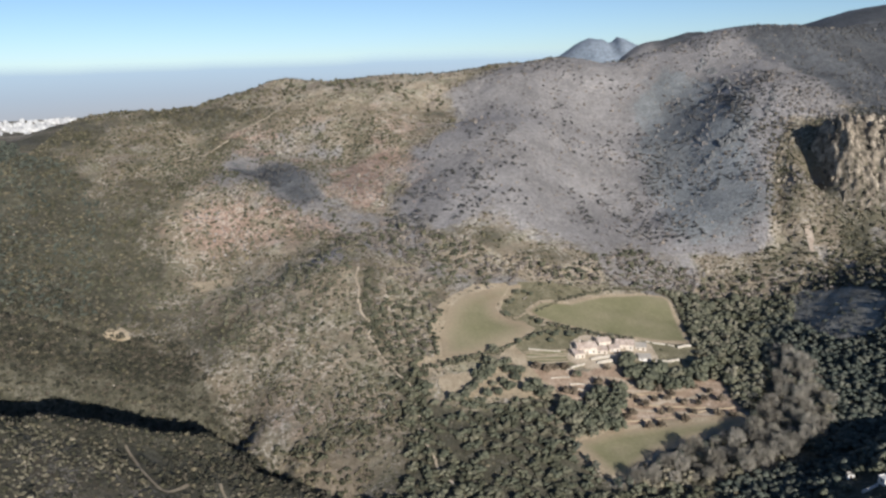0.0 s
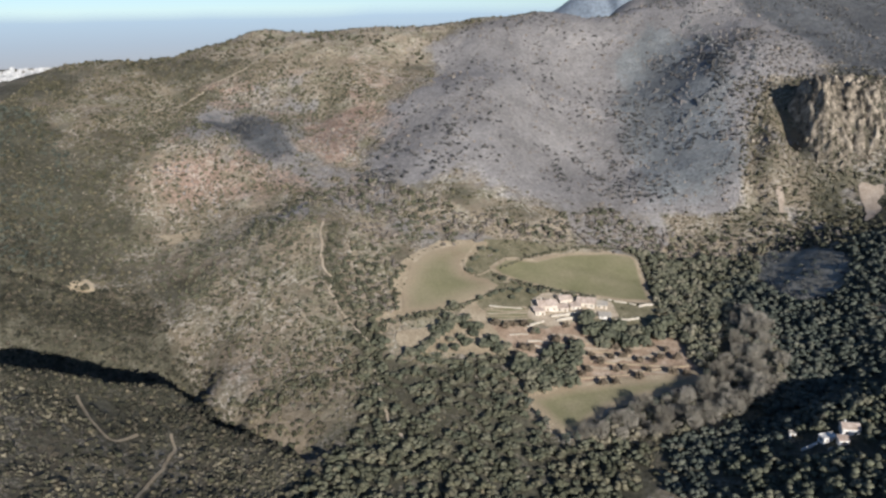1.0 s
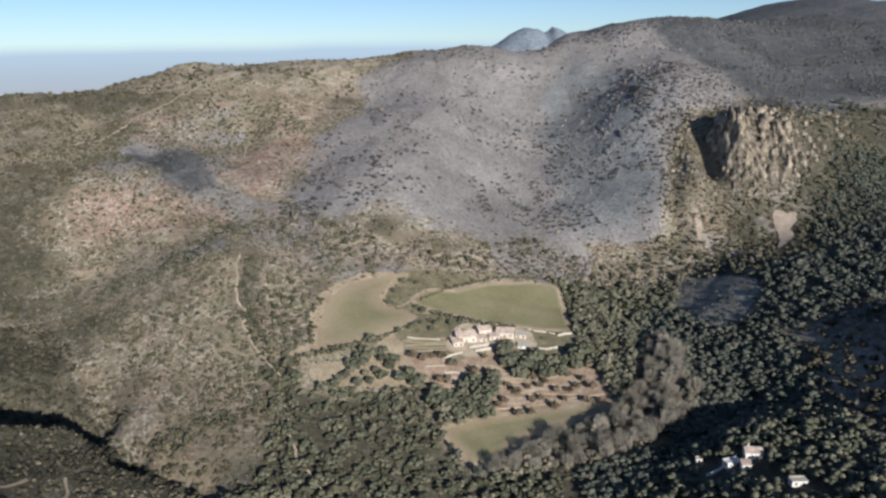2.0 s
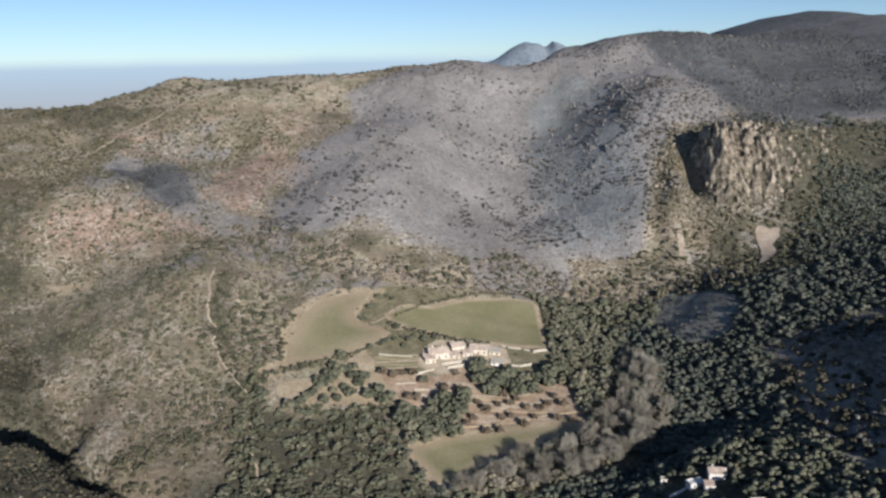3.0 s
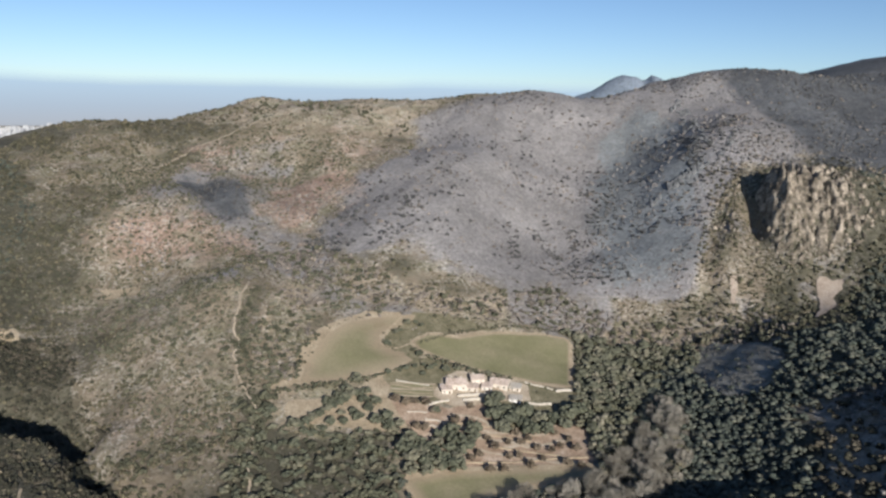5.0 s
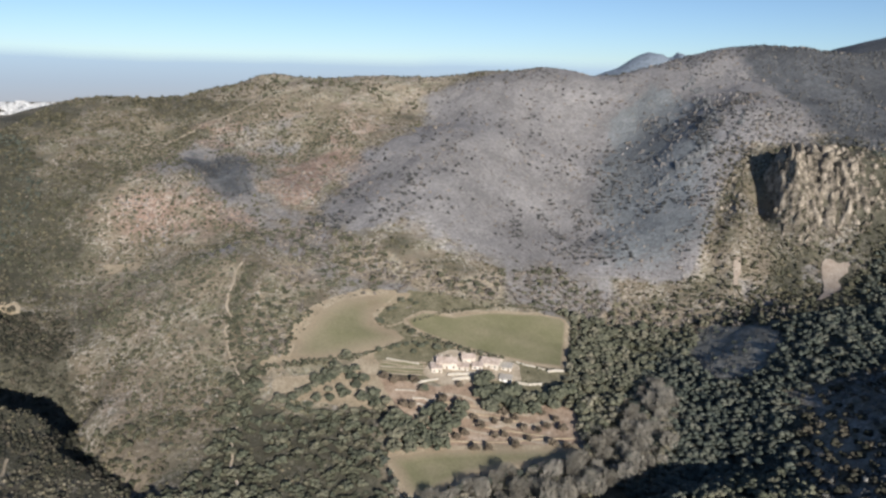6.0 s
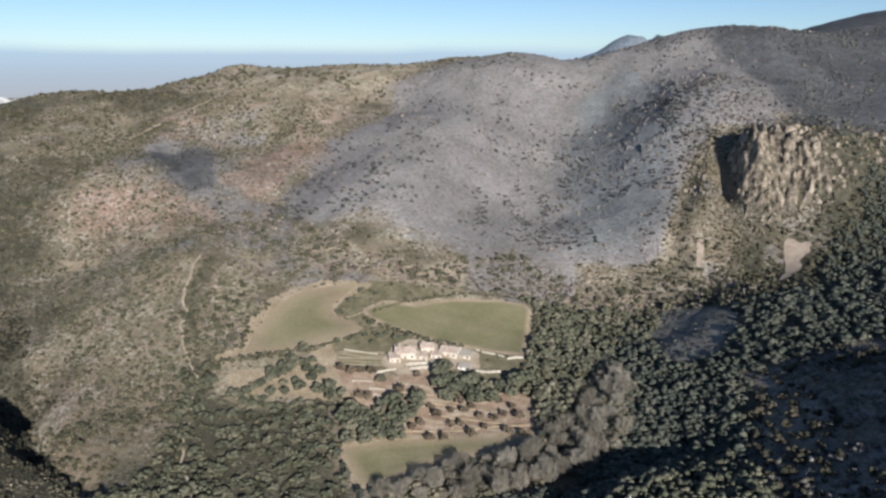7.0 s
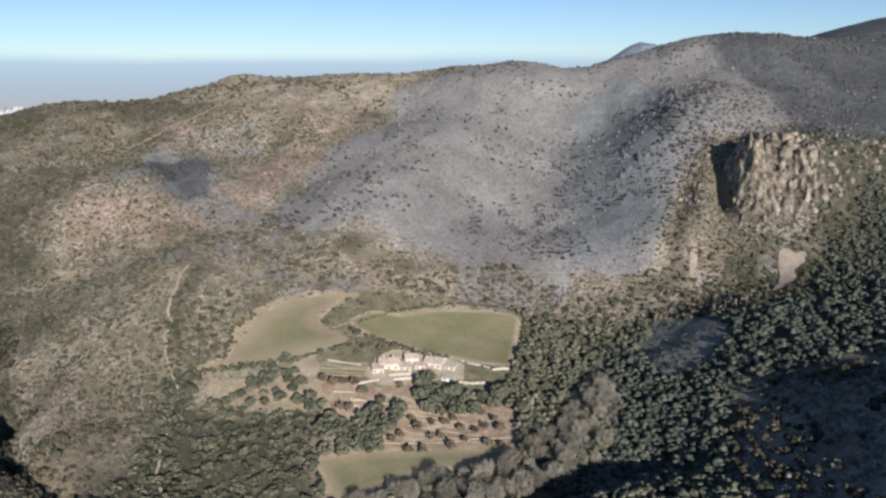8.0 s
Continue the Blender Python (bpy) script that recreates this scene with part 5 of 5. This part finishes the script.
grove = [leafy_tree("oak_tree", "dense dark oak in the grove below the farmhouse", 9.5, 7.4, 48, M_FARM_OAK, 510 + i, 0.05, G_FARM) for i in range(4)]
settle(grove, OAKS_HOUSE, (1.05, 1.5), 541)
plant(oaks, OAKS_BACK, (0.45, 0.75), 543)

G_ORCHARD = "fruit trees on the terraces"
ORCHARD_TREES = [(90, 550), (106, 544), (100, 532), (118, 543), (125, 515), (120, 510), (144, 531), (145, 517), (153, 532), (164, 528), (174, 527), (160, 509), (184, 513), (193, 512), (133, 501), (142, 503), (130, 532), (177, 546), (191, 529), (116, 563), (86, 530), (80, 530), (62, 553), (70, 552), (76, 555), (84, 557), (135, 524), (152, 519), (168, 517), (180, 532), (186, 540), (149, 541), (158, 537)]
olives = [leafy_tree("olive_tree", "small brown-leaved orchard tree on red soil", 5.6, 4.6, 30, M_ORCHARD, 560 + i, 0.12, G_ORCHARD) for i in range(4)]
settle(olives, ORCHARD_TREES, (1.0, 1.5), 571)

G_BELT = "leafless trees along the stream"
bares = [bare_tree("bare_tree", "leafless grey-brown tree in the stream belt", 9.0, 10.5, 580 + i, G_BELT) for i in range(4)]
settle(bares, spread_points(BARE_BELT, 7.2, 590), (0.6, 1.3), 591)

G_LOW = "trees at the low field's rim"
rims = [leafy_tree("field_tree", "tall dark tree at the low field's rim", 6.5, 9.0, 36, M_PINE, 600 + i, 0.05, G_LOW) for i in range(3)]
settle(rims, [(99, 441), (106, 443), (113, 447), (120, 453), (128, 459), (136, 465), (145, 469), (154, 474), (163, 479), (172, 484), (181, 488), (190, 491), (88, 455), (84, 463), (79, 471), (74, 477), (203, 500), (206, 508)], (0.65, 1.0), 601)


def hedge(line, width, tall, label, seed):
    rng = np.random.default_rng(seed)
    clumps = []
    for (x0, y0), (x1, y1) in zip(line, line[1:]):
        n = int(math.hypot(x1 - x0, y1 - y0) / 1.1)
        for i in range(n):
            k = (i + rng.uniform(0, 1)) / n
            x, y = x0 + (x1 - x0) * k + rng.uniform(-1, 1) * width * 0.5, y0 + (y1 - y0) * k + rng.uniform(-1, 1) * width * 0.5
            clumps.append((x, y, float(height(x, y)) + tall * rng.uniform(0.3, 0.75), tall * rng.uniform(0.3, 0.5), rng.uniform(0.7, 1.0)))
    v, f = clump_set(clumps, rng)
    tagged(new("hedge", mesh_of("hedge", v, f, M_OAK, np.repeat(rng.uniform(0, 1, len(clumps)), 12))), label, "hedge")


hedge([(-30, 531), (-7, 538), (14, 552), (33, 566)], 5.5, 3.4, "thick dark hedge below the western field", 610)
hedge([(34, 568), (50, 582), (66, 600)], 2.5, 2.6, "dark hedge beside the western field", 611)
hedge([(43, 622), (50, 618)], 2.6, 2.0, "hedge strip jutting into the field", 612)
hedge([(66, 622), (80, 616), (98, 611), (122, 607), (146, 606)], 4.6, 3.0, "hedge between farmhouse and long field", 613)
hedge([(-7, 606), (-17, 582), (-13, 572), (-10, 553), (-24, 541)], 4.0, 3.4, "dark hedge on the western field's rim", 614)
hedge([(203, 692), (203, 672), (200, 648), (199, 626)], 3.5, 3.6, "dark hedge on the eastern field's rim", 615)
hedge([(70, 632), (90, 647), (118, 664), (152, 685), (186, 698)], 2.5, 2.2, "scrubby hedge on the long field's rim", 616)

# ---- walls and plots ----

def low_wall(line, thick, tall, label, material=None):
    bm = bmesh.new()
    for (x0, y0), (x1, y1) in zip(line, line[1:]):
        n = max(1, int(math.hypot(x1 - x0, y1 - y0) / 3))
        t = Vector((x1 - x0, y1 - y0, 0)).normalized()
        s = Vector((-t.y, t.x, 0)) * thick * 0.5
        prev = None
        for i in range(n + 1):
            p = Vector((x0 + (x1 - x0) * i / n, y0 + (y1 - y0) * i / n, 0))
            z = float(height(p.x, p.y))
            top = z + tall * (0.85 + 0.3 * float(vnoise(p.x, p.y, 4, 8)))
            ring = [bm.verts.new((p.x + k * s.x, p.y + k * s.y, h)) for k, h in ((-1, z - 0.6), (-0.85, top), (0.85, top), (1, z - 0.6))]
            if prev:
                for k in range(3):
                    bm.faces.new((prev[k], prev[k + 1], ring[k + 1], ring[k]))
            else:
                bm.faces.new(ring)
            prev = ring
        bm.faces.new(prev[::-1])
    me = bpy.data.meshes.new("stone_wall")
    bm.to_mesh(me)
    bm.free()
    me.materials.append(material or M_STONE)
    tagged(new("stone_wall", me), label, "wall", "stone walls of the farm")


low_wall([(106, 574), (117, 578), (128, 582)], 0.9, 2.4, "pale retaining wall below the farmhouse")
low_wall([(110, 570), (123, 575)], 0.9, 2.4, "pale retaining wall above the terraces")
low_wall([(156, 606), (163, 605), (171, 605)], 0.8, 1.4, "pale stone wall beside the long field")
low_wall([(173, 605), (178, 604)], 0.8, 1.2, "pale stone wall beside the long field")
low_wall([(180, 602), (187, 606), (193, 608)], 1.2, 2.0, "pale stone wall beside the long field")
low_wall([(157, 580), (166, 580), (176, 583)], 1.0, 2.0, "pale stone wall of the lower garden")
low_wall([(59, 578), (72, 579), (84, 580)], 0.7, 1.1, "pale stone wall above the vegetable plot")
low_wall([(85, 541), (93, 543), (103, 541)], 0.7, 1.3, "pale stone wall beside the orchard")
low_wall([(84, 534), (91, 537), (97, 535)], 1.0, 1.2, "broken pale wall among the farm's trees")
low_wall([(90, 528), (97, 529), (101, 526)], 0.9, 1.0, "broken pale wall among the farm's trees")
low_wall([(72, 545), (80, 548), (86, 549)], 0.8, 1.0, "pale stone wall below the farm track")
low_wall([(86, 559), (94, 564), (100, 567)], 0.7, 1.6, "pale stone wall on the farm track")
for line in ([(116, 537), (140, 538), (160, 536)], [(129, 527), (153, 526), (180, 523)], [(114, 507), (146, 513), (176, 520), (198, 523)], [(105, 544), (131, 546)]):
    low_wall(line, 0.8, 1.1, "low terrace wall across the red orchard soil", M_MARGIN)

for k, line in enumerate(([(104, 552), (122, 554), (136, 545)], [(112, 533), (136, 534), (158, 531)], [(124, 521), (150, 519), (178, 516), (196, 518)], [(110, 541), (130, 541), (150, 541), (170, 546)], [(140, 528), (165, 533), (188, 541)])):
    ribbon("terrace", line, 2.6, M_TRACK, 0.75, "pale worn strip along an orchard terrace", 30 + k)

draped("vegetable_plot", [(55, 574), (72, 580), (89, 585), (89, 568), (57, 558)], M_FIELD, 0.5, "striped vegetable plot beside the farmhouse", 0, 0.8, 14, 2.0)
for k in range(5):
    y0 = 560 + 3.7 * k
    ribbon("furrow", [(57, y0), (72, y0 + 3.2), (88, y0 + 8.0)], 1.5, M_MARGIN if k % 2 else M_TRACK, 0.68, "pale strip between vegetable rows", 20 + k)

# ---- buildings ----
def window_of(root, x, y, z, w, h, turn):
    """A dark pane set in a pale frame on a wall; turn: 0 faces -y, 1 faces +x, 2 faces +y, 3 faces -x."""
    m = Matrix.Translation((x, y, z)) @ pose(0, 0, 0, 0, 0, 90 * turn)
    bm = bmesh.new()
    for x0, x1, z0, z1 in ((-w / 2 - 0.12, -w / 2, -0.1, h + 0.1), (w / 2, w / 2 + 0.12, -0.1, h + 0.1), (-w / 2, w / 2, h, h + 0.1), (-w / 2, w / 2, -0.1, 0)):
        box(bm, x0, x1, -0.08, 0.02, z0, z1)
    ob = part("window", bm, M_STONE, root)
    ob.matrix_basis = m
    bm = bmesh.new()
    box(bm, -w / 2, w / 2, -0.03, 0.02, 0, h)
    part("pane", bm, M_DARK, ob, "dark glass")


def building(name, label, x, y, w, d, h, rz, roof_mat, wall_mat, rise=1.8, chimneys=1, shed=False, flat=False):
    """A house with plinth, walls, roof, chimney, door and windows; its front faces -y."""
    root = tagged(new(name), label, "building", "farm and valley buildings")
    base = min(float(height(x + i, y + j)) for i in (-w / 3, w / 3) for j in (-d / 3, d / 3))
    root.matrix_basis = Matrix.Translation((x, y, base + 0.5)) @ pose(0, 0, 0, 0, 0, rz)
    a, b = w / 2, d / 2
    bm = bmesh.new()
    box(bm, -a, a, -b, b, -4, h)
    if not flat:
        r0 = [bm.verts.new(p) for p in ((-a, -b, h), (-a, b, h), (-a, b if shed else 0, h + rise), (a, -b, h), (a, b, h), (a, b if shed else 0, h + rise))]
        for f in ((0, 1, 2), (3, 5, 4), (0, 2, 5, 3), (1, 4, 5, 2)):
            bm.faces.new([r0[i] for i in f])
    part("wall", bm, wall_mat, root)
    bm = bmesh.new()
    o = 0.5
    if flat:
        box(bm, -a - 0.2, a + 0.2, -b - 0.2, b + 0.2, h + 0.003, h + 0.3)
        box(bm, -a + 0.3, a - 0.3, b - 0.6, b - 0.3, h + 0.3, h + 0.8)
    else:
        run = d if shed else b
        slope = rise / run
        sides = ((-b - o, b + o),) if shed else ((-b - o, 0.0), (b + o, 0.0))
        for y0, y1 in sides:
            z0 = h + 0.02 - slope * o
            z1 = h + 0.02 + rise + (slope * o if shed else 0)
            q = [(-a - o, y0, z0), (a + o, y0, z0), (a + o, y1, z1), (-a - o, y1, z1)]
            vs = [bm.verts.new(p) for p in q] + [bm.verts.new((p[0], p[1], p[2] + 0.25)) for p in q]
            for f in ((0, 3, 2, 1), (4, 5, 6, 7), (0, 1, 5, 4), (1, 2, 6, 5), (2, 3, 7, 6), (3, 0, 4, 7)):
                bm.faces.new([vs[i] for i in f])
    roof = part("roof", bm, roof_mat, root)
    for k in range(chimneys):
        bm = bmesh.new()
        cx = -a * 0.55 + k * a
        box(bm, cx - 0.4, cx + 0.4, 0.3, 1.1, h, h + rise + 1.1)
        box(bm, cx - 0.55, cx + 0.55, 0.15, 1.25, h + rise + 1.1, h + rise + 1.3)
        part("chimney", bm, wall_mat, roof)
    n = max(1, int(w / 4.0))
    for floor in range(max(1, int(h / 2.9))):
        for i in range(n):
            xx = -a + (i + 0.5) * w / n
            if floor == 0 and i == n // 2:
                bm = bmesh.new()
                box(bm, xx - 0.6, xx + 0.6, -b - 0.06, -b + 0.02, 0.0, 2.2)
                part("door", bm, M_WOOD, root, "brown plank door")
            else:
                window_of(root, xx, -b, 0.9 + 2.9 * floor, 1.1, 1.4, 0)
        window_of(root, a, 0, 0.9 + 2.9 * floor, 1.0, 1.3, 1)
        window_of(root, -a, 0, 0.9 + 2.9 * floor, 1.0, 1.3, 3)
    return root


building("farmhouse", "old stone farmhouse with pale tiled roofs", 104, 587, 15, 12, 4.6, 6, M_TILE, M_WALL, 2.9, 2)
building("farm_wing", "lower stone wing with a tiled roof", 119, 597, 10, 10, 4.2, 14, M_TILE, M_WALL, 2.2, 1)
building("farm_wing", "small stone wing before the farmhouse", 97, 578, 8, 7, 3.4, 16, M_TILE, M_WALL, 1.6, 0, True)
building("farm_wing", "stone lean-to with a pinkish tiled roof", 116, 586, 9, 6, 2.8, 2, M_TILE, M_WALL, 1.5, 0, True)
building("barn", "broad barn with a pinkish tiled roof", 137, 598, 14, 12, 3.8, -14, M_TILE, M_WALL, 2.8, 0)
building("barn", "low barn with a pale roof", 127, 590, 8, 6, 3.0, 4, M_TILE, M_WALL, 1.4, 0, True)
building("shed", "small shed with a pale grey roof", 149, 596, 8, 7, 2.6, -10, M_SHEET, M_WALL, 1.2, 0, True)
building("shed", "small shed with a pale grey roof", 149, 582, 9, 6, 2.2, -6, M_SHEET, M_WHITE, 1.2, 0, True)
building("villa", "white villa with a pinkish tiled roof among dark trees", 251, 402, 9, 8, 4.4, -12, M_TILE, M_WHITE, 1.7, 1)
building("villa", "long low white villa wing with a flat roof", 239, 401, 9, 5, 3.2, 14, M_WHITE, M_WHITE, 0, 0, flat=True)
building("villa", "small white villa porch with a tiled roof", 244, 394, 5, 4, 3.0, -6, M_TILE, M_WHITE, 0.9, 0, True)
building("garage", "small white outhouse near the villa", 226, 416, 3.5, 3, 2.6, -10, M_SHEET, M_WHITE, 0, 0, flat=True)
building("garage", "small white house near the villa", 258, 364, 8, 5, 3.0, -4, M_SHEET, M_WHITE, 0, 0, flat=True)
low_wall([(224, 399), (228, 399), (233, 400)], 0.6, 1.8, "white terrace wall before the villa", M_WHITE)
low_wall([(235, 391), (241, 391), (247, 393)], 0.6, 1.5, "pale terrace wall before the villa", M_STONE)
low_wall([(254, 363), (261, 364)], 0.6, 1.4, "white wall before the small house", M_WHITE)
